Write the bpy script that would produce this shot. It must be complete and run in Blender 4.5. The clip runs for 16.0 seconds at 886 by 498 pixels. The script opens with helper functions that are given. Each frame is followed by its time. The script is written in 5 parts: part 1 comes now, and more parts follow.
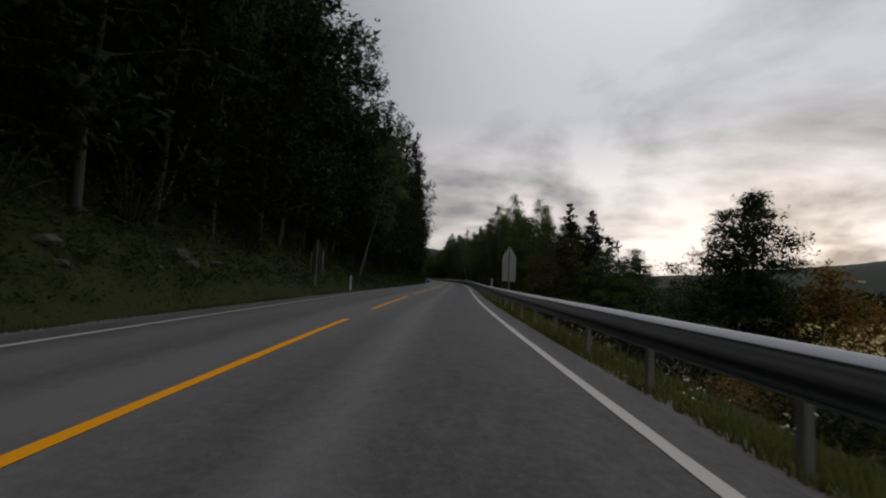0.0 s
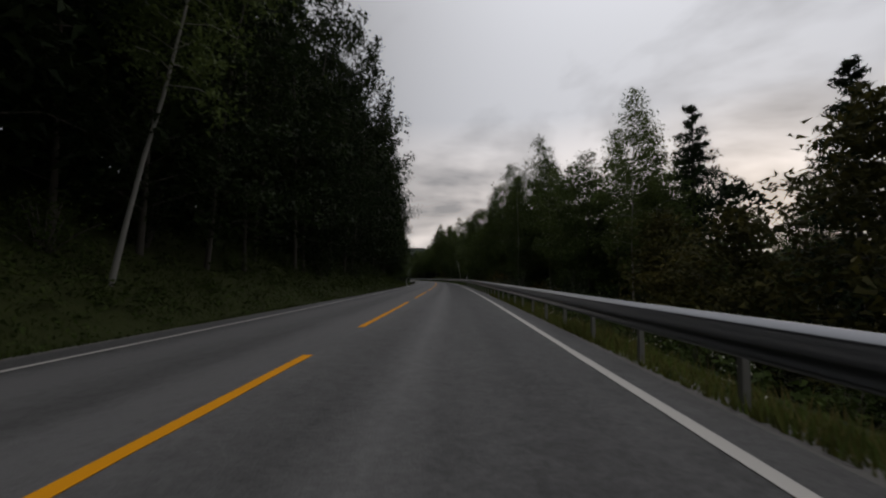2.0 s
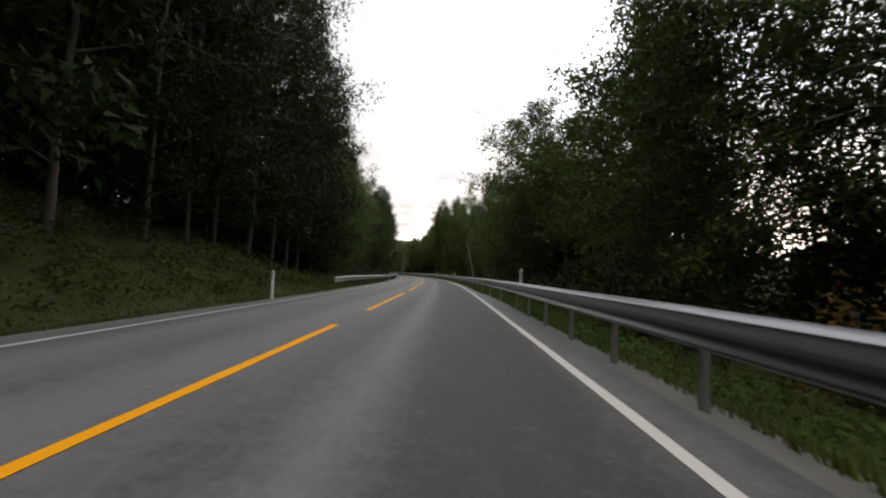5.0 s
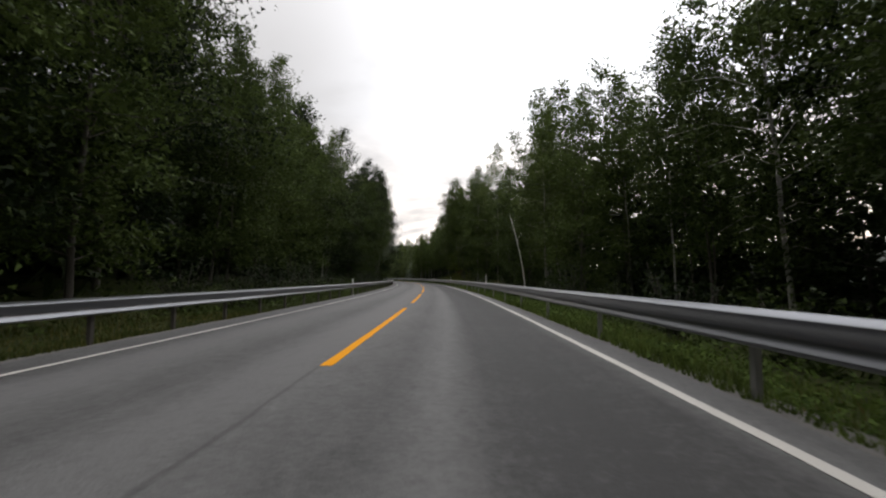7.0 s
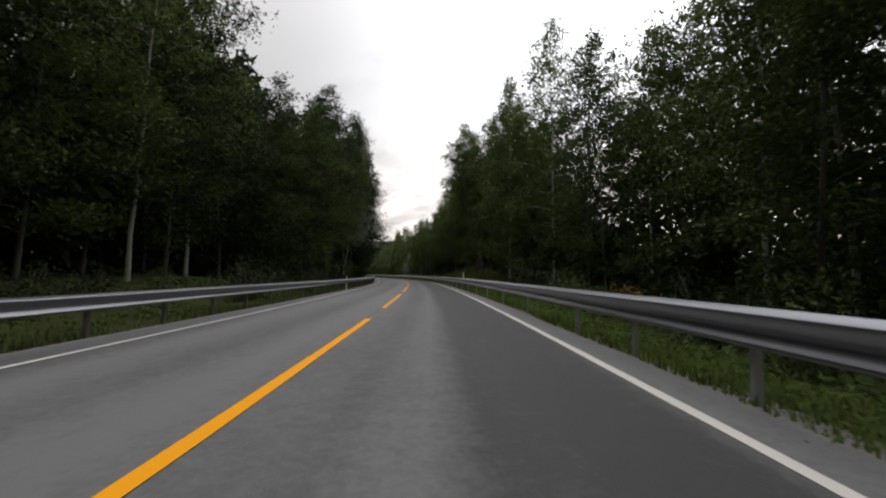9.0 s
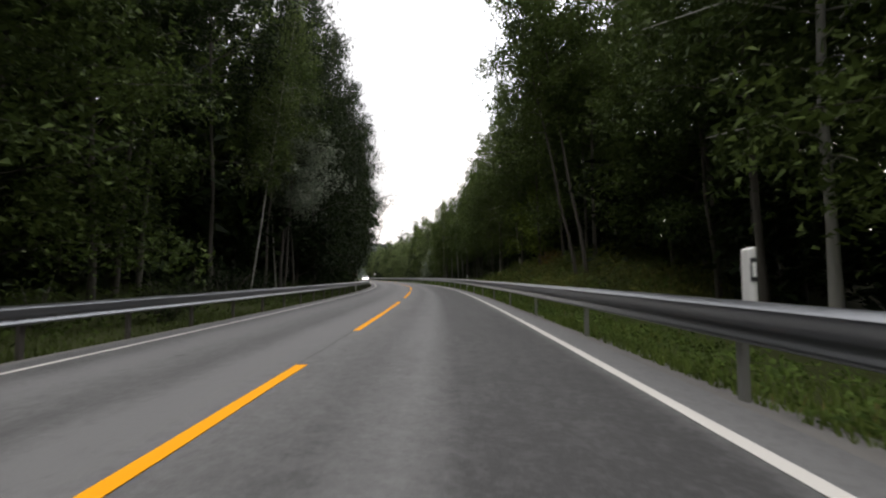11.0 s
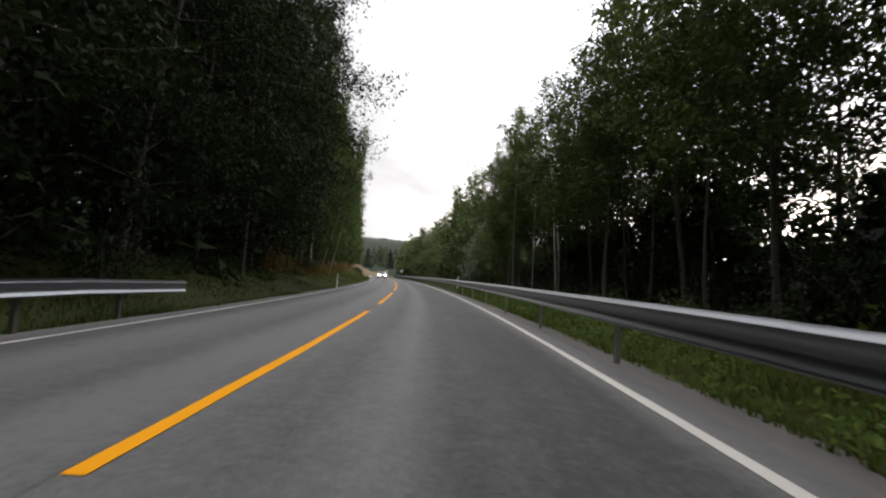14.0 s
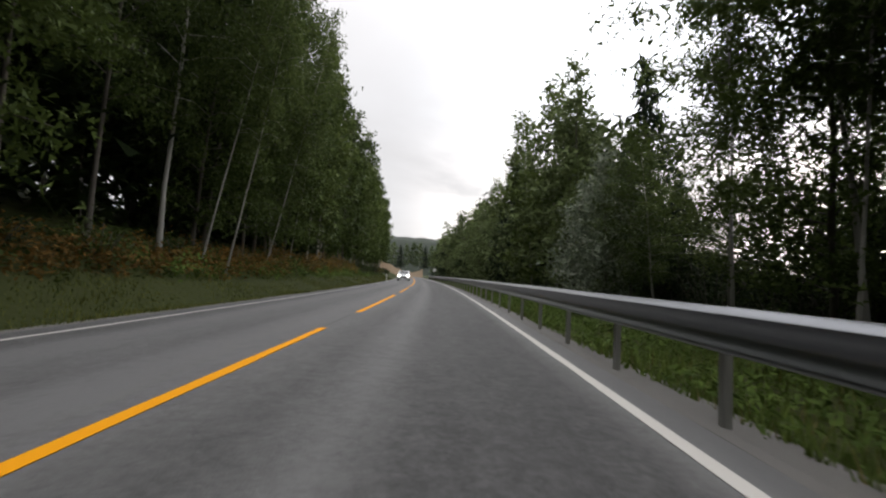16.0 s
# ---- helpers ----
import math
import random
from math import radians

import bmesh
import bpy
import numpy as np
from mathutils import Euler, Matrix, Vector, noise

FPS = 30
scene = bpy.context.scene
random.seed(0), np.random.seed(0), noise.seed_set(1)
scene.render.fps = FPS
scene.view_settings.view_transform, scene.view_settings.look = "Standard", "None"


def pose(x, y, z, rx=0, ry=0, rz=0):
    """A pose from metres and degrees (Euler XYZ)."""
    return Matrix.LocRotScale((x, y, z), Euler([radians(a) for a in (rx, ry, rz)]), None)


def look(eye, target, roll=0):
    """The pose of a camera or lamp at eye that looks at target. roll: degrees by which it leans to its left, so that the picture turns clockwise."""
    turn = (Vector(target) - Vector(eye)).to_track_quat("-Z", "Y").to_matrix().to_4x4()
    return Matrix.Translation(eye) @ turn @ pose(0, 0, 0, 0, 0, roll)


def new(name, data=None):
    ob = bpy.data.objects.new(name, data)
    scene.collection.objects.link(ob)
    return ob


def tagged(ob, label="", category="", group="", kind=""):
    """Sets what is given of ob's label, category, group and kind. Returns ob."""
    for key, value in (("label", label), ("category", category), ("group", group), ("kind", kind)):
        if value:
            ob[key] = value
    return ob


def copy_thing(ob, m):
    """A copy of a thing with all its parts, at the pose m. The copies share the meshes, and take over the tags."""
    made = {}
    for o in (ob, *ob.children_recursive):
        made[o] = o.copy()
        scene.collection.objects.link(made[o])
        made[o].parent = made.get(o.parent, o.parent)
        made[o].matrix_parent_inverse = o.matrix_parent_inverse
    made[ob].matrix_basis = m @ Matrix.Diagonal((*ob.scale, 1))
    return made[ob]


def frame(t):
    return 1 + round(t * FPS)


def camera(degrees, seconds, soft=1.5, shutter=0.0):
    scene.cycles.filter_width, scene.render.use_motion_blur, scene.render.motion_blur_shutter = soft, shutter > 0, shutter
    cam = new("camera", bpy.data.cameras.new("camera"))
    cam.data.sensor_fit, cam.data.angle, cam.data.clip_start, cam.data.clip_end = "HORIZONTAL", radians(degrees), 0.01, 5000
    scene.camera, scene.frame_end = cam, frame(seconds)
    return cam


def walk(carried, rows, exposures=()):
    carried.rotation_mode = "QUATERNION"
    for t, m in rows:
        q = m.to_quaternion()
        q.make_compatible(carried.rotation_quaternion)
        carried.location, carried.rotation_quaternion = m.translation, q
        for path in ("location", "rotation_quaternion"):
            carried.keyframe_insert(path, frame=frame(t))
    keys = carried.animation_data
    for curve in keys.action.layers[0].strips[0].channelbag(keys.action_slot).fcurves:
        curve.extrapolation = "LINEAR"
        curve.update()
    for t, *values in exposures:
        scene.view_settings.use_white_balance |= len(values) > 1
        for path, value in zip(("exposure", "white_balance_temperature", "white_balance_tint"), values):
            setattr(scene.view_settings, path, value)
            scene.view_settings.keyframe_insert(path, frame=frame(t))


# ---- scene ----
EYE = 0.92
# seconds, x, y, pitch, lean, heading
ROWS = [
    (0, 1.93, 6.81, 3.81, 2.78, -1.21),
    (0.25, 2.05, 10.18, 3.64, 2.96, -1.31),
    (0.5, 2.16, 13.57, 3.52, 3.00, -1.41),
    (0.75, 2.24, 17.00, 3.51, 2.58, -1.56),
    (1, 2.32, 20.46, 3.56, 2.02, -1.70),
    (1.25, 2.46, 23.96, 3.63, 1.61, -1.80),
    (1.5, 2.62, 27.48, 3.71, 1.18, -1.95),
    (1.75, 2.78, 31.00, 3.75, 0.59, -2.27),
    (2, 2.97, 34.54, 3.76, 0.11, -2.65),
    (2.25, 3.17, 38.15, 3.73, -0.12, -3.06),
    (2.5, 3.40, 41.76, 3.72, 0.04, -3.44),
    (2.75, 3.64, 45.29, 3.86, 0.98, -3.71),
    (3, 3.94, 48.92, 3.99, 2.06, -3.80),
    (3.25, 4.34, 52.91, 3.91, 2.71, -3.58),
    (3.5, 4.75, 56.98, 3.78, 3.10, -3.30),
    (3.75, 5.05, 60.92, 3.71, 3.13, -3.09),
    (4, 5.31, 64.83, 3.64, 2.98, -2.91),
    (4.25, 5.54, 68.72, 3.55, 2.78, -2.71),
    (4.5, 5.74, 72.60, 3.45, 2.53, -2.46),
    (4.75, 5.91, 76.47, 3.32, 2.30, -2.18),
    (5, 6.05, 80.32, 3.18, 2.09, -1.84),
    (5.25, 6.17, 84.15, 2.99, 1.93, -1.45),
    (5.5, 6.27, 87.98, 2.86, 1.79, -1.05),
    (5.75, 6.37, 91.79, 2.88, 1.68, -0.74),
    (6, 6.45, 95.61, 2.97, 1.48, -0.51),
    (6.25, 6.50, 99.53, 3.03, 1.01, -0.36),
    (6.5, 6.54, 103.35, 3.15, 0.59, -0.28),
    (6.75, 6.59, 106.82, 3.49, 0.53, -0.25),
    (7, 6.64, 110.18, 3.81, 0.67, -0.24),
    (7.25, 6.68, 113.54, 3.94, 1.06, -0.23),
    (7.5, 6.71, 116.97, 3.95, 1.38, -0.17),
    (7.75, 6.75, 120.68, 3.85, 1.16, 0.05),
    (8, 6.76, 124.41, 3.73, 0.81, 0.25),
    (8.25, 6.74, 127.94, 3.74, 0.53, 0.26),
    (8.5, 6.72, 131.44, 3.72, 0.37, 0.25),
    (8.75, 6.76, 135.02, 3.57, 0.47, 0.29),
    (9, 6.78, 138.60, 3.38, 0.66, 0.45),
    (9.25, 6.71, 142.15, 3.18, 0.82, 0.90),
    (9.5, 6.61, 145.71, 3.04, 0.92, 1.43),
    (9.75, 6.50, 149.30, 3.05, 0.87, 1.89),
    (10, 6.38, 152.89, 3.13, 0.73, 2.33),
    (10.25, 6.24, 156.49, 3.24, 0.49, 2.75),
    (10.5, 6.08, 160.07, 3.37, 0.19, 3.14),
    (10.75, 5.91, 163.63, 3.50, -0.17, 3.53),
    (11, 5.71, 167.16, 3.61, -0.47, 3.91),
    (11.25, 5.50, 170.62, 3.66, -0.63, 4.33),
    (11.5, 5.26, 174.07, 3.71, -0.64, 4.69),
    (11.75, 5.02, 177.54, 3.79, -0.44, 4.88),
    (12, 4.75, 181.03, 3.82, -0.10, 5.13),
    (12.25, 4.42, 184.58, 3.66, 0.31, 5.69),
    (12.5, 4.04, 188.11, 3.53, 0.80, 6.29),
    (12.75, 3.67, 191.60, 3.69, 1.36, 6.63),
    (13, 3.26, 195.07, 3.87, 1.95, 7.00),
    (13.25, 2.80, 198.60, 3.86, 2.60, 7.72),
    (13.5, 2.30, 202.10, 3.79, 3.09, 8.52),
    (13.75, 1.77, 205.49, 3.72, 3.18, 9.12),
    (14, 1.20, 208.87, 3.67, 2.99, 9.72),
    (14.25, 0.60, 212.32, 3.70, 2.50, 10.39),
    (14.5, -0.04, 215.78, 3.74, 2.02, 11.01),
    (14.75, -0.71, 219.19, 3.70, 1.97, 11.49),
    (15, -1.40, 222.56, 3.63, 2.08, 11.98),
    (15.25, -2.09, 225.84, 3.61, 2.24, 12.62),
    (15.5, -2.82, 229.16, 3.58, 2.44, 13.33),
    (15.75, -3.65, 232.66, 3.53, 2.64, 14.10),
    (16, -4.54, 236.22, 3.48, 2.85, 14.86),
]
cam = camera(90.0, 16.0, soft=2.2, shutter=0.07)
walk(cam, [(t, pose(x, y, EYE, 90 + p, 0, h) @ pose(0, 0, 0, 0, 0, r)) for t, x, y, p, r, h in ROWS],
     exposures=[(0, -1.35, 6450, 11), (1.0, -1.35, 6450, 11), (2.0, -1.28, 6550, 11), (3.2, -0.68, 6680, 11), (5.3, 0.26, 6750, 10), (7.0, 0.16, 6700, 10), (9.2, 0.13, 6680, 10), (11.3, 0.76, 6680, 10), (13.2, 0.68, 6680, 10), (14.5, 0.64, 6620, 10), (16.0, 0.55, 6600, 10)])

# ---- sky and sun ----
SUN_AZ, SUN_EL = 38.0, 9.0          # degrees to the right of +y, and up
world = bpy.data.worlds.new("overcast_evening")
scene.world = world
world.use_nodes = True


def sky():
    nt = world.node_tree
    nt.nodes.clear()
    add, link = nt.nodes.new, nt.links.new
    out, bg = add("ShaderNodeOutputWorld"), add("ShaderNodeBackground")
    tc = add("ShaderNodeTexCoord")
    nish = add("ShaderNodeTexSky")
    nish.sky_type, nish.sun_disc = "NISHITA", False
    nish.sun_elevation, nish.sun_rotation = radians(SUN_EL), radians(SUN_AZ)
    nish.air_density, nish.dust_density = 1.0, 2.0
    # flatten the cloud deck towards the horizon
    sep = add("ShaderNodeSeparateXYZ")
    link(tc.outputs["Generated"], sep.inputs[0])
    up = add("ShaderNodeMath"); up.operation = "MAXIMUM"; up.inputs[1].default_value = 0.0
    link(sep.outputs["Z"], up.inputs[0])
    lift = add("ShaderNodeMath"); lift.operation = "ADD"; lift.inputs[1].default_value = 0.24
    link(up.outputs[0], lift.inputs[0])
    deck = add("ShaderNodeVectorMath"); deck.operation = "DIVIDE"
    comb = add("ShaderNodeCombineXYZ")
    for k in range(3):
        link(lift.outputs[0], comb.inputs[k])
    link(tc.outputs["Generated"], deck.inputs[0]); link(comb.outputs[0], deck.inputs[1])
    big = add("ShaderNodeTexNoise"); big.inputs["Scale"].default_value = 1.05; big.inputs["Detail"].default_value = 6; big.inputs["Roughness"].default_value = 0.55
    big.inputs["Distortion"].default_value = 0.5
    link(deck.outputs[0], big.inputs["Vector"])
    fine = add("ShaderNodeTexNoise"); fine.inputs["Scale"].default_value = 3.2; fine.inputs["Detail"].default_value = 5
    link(deck.outputs[0], fine.inputs["Vector"])
    # nearness to the hidden sun
    sun = Vector((math.sin(radians(SUN_AZ)) * math.cos(radians(SUN_EL)), math.cos(radians(SUN_AZ)) * math.cos(radians(SUN_EL)), math.sin(radians(SUN_EL))))
    dot = add("ShaderNodeVectorMath"); dot.operation = "DOT_PRODUCT"; dot.inputs[1].default_value = sun
    link(tc.outputs["Generated"], dot.inputs[0])
    near = add("ShaderNodeMapRange"); near.inputs["From Min"].default_value = 0.50; near.inputs["From Max"].default_value = 0.97
    near.interpolation_type = "SMOOTHSTEP"
    link(dot.outputs["Value"], near.inputs["Value"])
    mixn = add("ShaderNodeMath"); mixn.operation = "MULTIPLY_ADD"; mixn.inputs[1].default_value = 0.34
    link(fine.outputs["Fac"], mixn.inputs[0]); link(big.outputs["Fac"], mixn.inputs[2])
    # cloud tone: grey deck with soft lighter and darker banks
    tone = add("ShaderNodeValToRGB")
    e = tone.color_ramp.elements
    e[0].position, e[0].color = 0.48, (0.575, 0.568, 0.582, 1)
    e[1].position, e[1].color = 0.88, (0.64, 0.64, 0.665, 1)
    link(mixn.outputs[0], tone.inputs["Fac"])
    gap = add("ShaderNodeValToRGB")
    e = gap.color_ramp.elements
    e[0].position, e[0].color = 0.52, (0.88, 0.85, 0.86, 1)
    e[1].position, e[1].color = 0.75, (3.0, 2.74, 2.58, 1)
    link(mixn.outputs[0], gap.inputs["Fac"])
    # higher up the breaks in the deck turn bluish
    blue = add("ShaderNodeValToRGB")
    e = blue.color_ramp.elements
    e[0].position, e[0].color = 0.50, (0.78, 0.79, 0.84, 1)
    e[1].position, e[1].color = 0.76, (1.55, 1.59, 1.70, 1)
    link(mixn.outputs[0], blue.inputs["Fac"])
    rise = add("ShaderNodeMapRange"); rise.inputs["From Min"].default_value, rise.inputs["From Max"].default_value = 0.14, 0.34
    link(up.outputs[0], rise.inputs["Value"])
    breaks = add("ShaderNodeMix"); breaks.data_type = "RGBA"
    link(rise.outputs[0], breaks.inputs[0]); link(gap.outputs[0], breaks.inputs[6]); link(blue.outputs[0], breaks.inputs[7])
    lit = add("ShaderNodeMix"); lit.data_type = "RGBA"
    link(near.outputs[0], lit.inputs[0]); link(tone.outputs[0], lit.inputs[6]); link(breaks.outputs[2], lit.inputs[7])
    # the clear sky above shows a little through the deck
    through_deck = add("ShaderNodeMix"); through_deck.data_type = "RGBA"; through_deck.inputs[0].default_value = 0.05
    dim = add("ShaderNodeVectorMath"); dim.operation = "SCALE"; dim.inputs["Scale"].default_value = 0.15
    link(nish.outputs[0], dim.inputs[0])
    link(lit.outputs[2], through_deck.inputs[6]); link(dim.outputs[0], through_deck.inputs[7])
    link(through_deck.outputs[2], bg.inputs["Color"])
    # an overcast sky is brightest overhead
    sq = add("ShaderNodeMath"); sq.operation = "POWER"; sq.inputs[1].default_value = 4.0
    link(up.outputs[0], sq.inputs[0])
    over = add("ShaderNodeMath"); over.operation = "MULTIPLY_ADD"; over.inputs[1].default_value, over.inputs[2].default_value = 3.6, 0.92
    link(sq.outputs[0], over.inputs[0]); link(over.outputs[0], bg.inputs["Strength"])
    link(bg.outputs[0], out.inputs["Surface"])
    lamp = bpy.data.lights.new("sun", "SUN")
    lamp.energy, lamp.angle, lamp.color = 0.5, radians(40), (1.0, 0.86, 0.74)
    ob = new("sun", lamp)
    ob.matrix_world = look(sun * 300, (0, 0, 0))


sky()

# ---- materials ----


def material(name, base, dark, scale=3.0, fine=40.0, rough=0.9, metal=0.0, bump=0.3, fine_bump=0.02, spread=0.0, leaf=False, through_light=0.3, lo=0.35, hi=0.65):
    """Two colours mixed by a broad and a fine noise; spread varies the value from object to object and piece to piece."""
    m = bpy.data.materials.new(name)
    m.use_nodes = True
    nt = m.node_tree
    add, link = nt.nodes.new, nt.links.new
    b = nt.nodes["Principled BSDF"]
    tc = add("ShaderNodeTexCoord")
    n1, n2 = add("ShaderNodeTexNoise"), add("ShaderNodeTexNoise")
    n1.inputs["Scale"].default_value, n1.inputs["Detail"].default_value = scale, 4
    n2.inputs["Scale"].default_value, n2.inputs["Detail"].default_value = fine, 3
    link(tc.outputs["Object"], n1.inputs["Vector"]); link(tc.outputs["Object"], n2.inputs["Vector"])
    s = add("ShaderNodeMath"); s.operation = "MULTIPLY_ADD"; s.inputs[1].default_value = 0.5
    link(n2.outputs["Fac"], s.inputs[0])
    h = add("ShaderNodeMath"); h.operation = "MULTIPLY_ADD"; h.inputs[1].default_value = 0.5
    link(n1.outputs["Fac"], h.inputs[0])
    if spread:
        g, o = add("ShaderNodeNewGeometry"), add("ShaderNodeObjectInfo")
        a = add("ShaderNodeMath"); a.operation = "ADD"
        link(g.outputs["Random Per Island"], a.inputs[0]); link(o.outputs["Random"], a.inputs[1])
        c = add("ShaderNodeMath"); c.operation = "MULTIPLY_ADD"; c.inputs[1].default_value, c.inputs[2].default_value = spread, -spread
        link(a.outputs[0], c.inputs[0]); link(c.outputs[0], h.inputs[2])
    link(h.outputs[0], s.inputs[2])
    r = add("ShaderNodeValToRGB")
    e = r.color_ramp.elements
    e[0].position, e[0].color = lo, (*dark, 1)
    e[1].position, e[1].color = hi, (*base, 1)
    link(s.outputs[0], r.inputs["Fac"])
    link(r.outputs["Color"], b.inputs["Base Color"])
    b.inputs["Roughness"].default_value, b.inputs["Metallic"].default_value = rough, metal
    if bump:
        bp = add("ShaderNodeBump"); bp.inputs["Strength"].default_value, bp.inputs["Distance"].default_value = bump, fine_bump
        link(n2.outputs["Fac"], bp.inputs["Height"]); link(bp.outputs[0], b.inputs["Normal"])
    if leaf:
        b.inputs["Specular IOR Level"].default_value = 0.07
        t, mx = add("ShaderNodeBsdfTranslucent"), add("ShaderNodeMixShader")
        mx.inputs[0].default_value = through_light
        link(r.outputs["Color"], t.inputs["Color"])
        link(b.outputs[0], mx.inputs[1]); link(t.outputs[0], mx.inputs[2])
        link(mx.outputs[0], nt.nodes["Material Output"].inputs["Surface"])
    return m


def asphalt():
    """Worn asphalt: wheel tracks along the lanes (u across in metres), stone grain, patches and stains."""
    m = bpy.data.materials.new("worn_asphalt")
    m.use_nodes = True
    nt = m.node_tree
    add, link = nt.nodes.new, nt.links.new
    b = nt.nodes["Principled BSDF"]
    uv, sep = add("ShaderNodeUVMap"), add("ShaderNodeSeparateXYZ")
    uv.uv_map = "UVMap"
    link(uv.outputs[0], sep.inputs[0])
    stretch = add("ShaderNodeVectorMath"); stretch.operation = "MULTIPLY"; stretch.inputs[1].default_value = (1.0, 0.035, 1)
    link(uv.outputs[0], stretch.inputs[0])
    band = add("ShaderNodeTexNoise"); band.inputs["Scale"].default_value = 1.15; band.inputs["Detail"].default_value = 3.0
    link(stretch.outputs[0], band.inputs["Vector"])
    # wheel tracks and strips of older and newer surfacing across the lanes
    across = add("ShaderNodeMapRange"); across.inputs["From Min"].default_value, across.inputs["From Max"].default_value = -4.0, 4.0
    wob = add("ShaderNodeMath"); wob.operation = "MULTIPLY_ADD"; wob.inputs[1].default_value = 0.35
    link(band.outputs["Fac"], wob.inputs[0]); link(sep.outputs["X"], wob.inputs[2])
    link(wob.outputs[0], across.inputs["Value"])
    wear = add("ShaderNodeValToRGB")
    el = wear.color_ramp.elements
    stops = [(-3.8, 0.50), (-3.0, 0.50), (-2.35, 0.98), (-1.8, 0.70), (-1.25, 0.54), (-0.6, 0.98), (0.1, 0.72), (0.75, 0.46), (1.25, 0.84), (1.65, 0.36), (2.4, 0.30), (3.15, 0.36), (3.5, 0.50)]
    while len(el) < len(stops):
        el.new(0.5)
    for item, (l, v) in zip(el, stops):
        item.position, item.color = (l + 0.17 + 4) / 8, (v, v, v, 1)
    link(across.outputs[0], wear.inputs["Fac"])
    half = add("ShaderNodeMath"); half.operation = "MULTIPLY"; half.inputs[1].default_value = 0.5
    link(band.outputs["Fac"], half.inputs[0])
    tracks = add("ShaderNodeMath"); tracks.operation = "MULTIPLY_ADD"; tracks.inputs[1].default_value = 1.15
    link(wear.outputs[0], tracks.inputs[0]); link(half.outputs[0], tracks.inputs[2])
    # a darker, newer strip in the valley-side wheel track on part of the road
    along = add("ShaderNodeMapRange"); along.inputs["From Min"].default_value, along.inputs["From Max"].default_value = 0.0, 260.0
    link(sep.outputs["Y"], along.inputs["Value"])
    newer = add("ShaderNodeValToRGB")
    el = newer.color_ramp.elements
    runs = [(50, 0.0), (84, 0.75), (112, 1.0), (150, 1.0), (172, 0.5), (205, 0.4), (225, 0.0)]
    while len(el) < len(runs):
        el.new(0.5)
    for item, (d, v) in zip(el, runs):
        item.position, item.color = d / 260, (v, v, v, 1)
    link(along.outputs[0], newer.inputs["Fac"])
    lane = add("ShaderNodeMapRange"); lane.interpolation_type = "SMOOTHSTEP"
    lane.inputs["From Min"].default_value, lane.inputs["From Max"].default_value = 1.45, 1.95
    link(wob.outputs[0], lane.inputs["Value"])
    strip = add("ShaderNodeMath"); strip.operation = "MULTIPLY"
    link(newer.outputs[0], strip.inputs[0]); link(lane.outputs[0], strip.inputs[1])
    worn = add("ShaderNodeMath"); worn.operation = "MULTIPLY_ADD"; worn.inputs[1].default_value = -0.20
    link(strip.outputs[0], worn.inputs[0]); link(tracks.outputs[0], worn.inputs[2])
    # outside the edge line the surface bleaches on the later stretch
    edge = add("ShaderNodeMapRange"); edge.inputs["From Min"].default_value, edge.inputs["From Max"].default_value = 3.25, 3.55
    link(wob.outputs[0], edge.inputs["Value"])
    bleach = add("ShaderNodeMapRange"); bleach.inputs["From Min"].default_value, bleach.inputs["From Max"].default_value = 55.0, 100.0
    bleach.inputs["To Max"].default_value = 0.55
    link(sep.outputs["Y"], bleach.inputs["Value"])
    outer = add("ShaderNodeMath"); outer.operation = "MULTIPLY_ADD"
    link(edge.outputs[0], outer.inputs[0]); link(bleach.outputs[0], outer.inputs[1]); link(worn.outputs[0], outer.inputs[2])
    # blotches, longer along the road
    blot_at = add("ShaderNodeVectorMath"); blot_at.operation = "MULTIPLY"; blot_at.inputs[1].default_value = (1.0, 0.3, 1)
    link(uv.outputs[0], blot_at.inputs[0])
    blot = add("ShaderNodeTexNoise"); blot.inputs["Scale"].default_value = 3.2; blot.inputs["Detail"].default_value = 4; blot.inputs["Roughness"].default_value = 0.65
    link(blot_at.outputs[0], blot.inputs["Vector"])
    tracks = add("ShaderNodeMath"); tracks.operation = "MULTIPLY_ADD"; tracks.inputs[1].default_value = 0.42
    blot0 = add("ShaderNodeMath"); blot0.operation = "SUBTRACT"; blot0.inputs[1].default_value = 0.5
    link(blot.outputs["Fac"], blot0.inputs[0]); link(blot0.outputs[0], tracks.inputs[0]); link(outer.outputs[0], tracks.inputs[2])
    patch = add("ShaderNodeTexNoise"); patch.inputs["Scale"].default_value = 0.35; patch.inputs["Detail"].default_value = 5
    grain = add("ShaderNodeTexNoise"); grain.inputs["Scale"].default_value = 17; grain.inputs["Detail"].default_value = 4; grain.inputs["Roughness"].default_value = 0.7
    stone = add("ShaderNodeTexVoronoi"); stone.inputs["Scale"].default_value = 70
    for n in (patch, grain, stone):
        link(uv.outputs[0], n.inputs["Vector"])
    a1 = add("ShaderNodeMath"); a1.operation = "MULTIPLY_ADD"; a1.inputs[1].default_value = 0.30
    link(patch.outputs["Fac"], a1.inputs[0]); link(tracks.outputs[0], a1.inputs[2])
    a2 = add("ShaderNodeMath"); a2.operation = "MULTIPLY_ADD"; a2.inputs[1].default_value = 0.85
    link(grain.outputs["Fac"], a2.inputs[0]); link(a1.outputs[0], a2.inputs[2])
    chips = add("ShaderNodeTexNoise"); chips.inputs["Scale"].default_value = 5.5; chips.inputs["Detail"].default_value = 6; chips.inputs["Roughness"].default_value = 0.8
    link(uv.outputs[0], chips.inputs["Vector"])
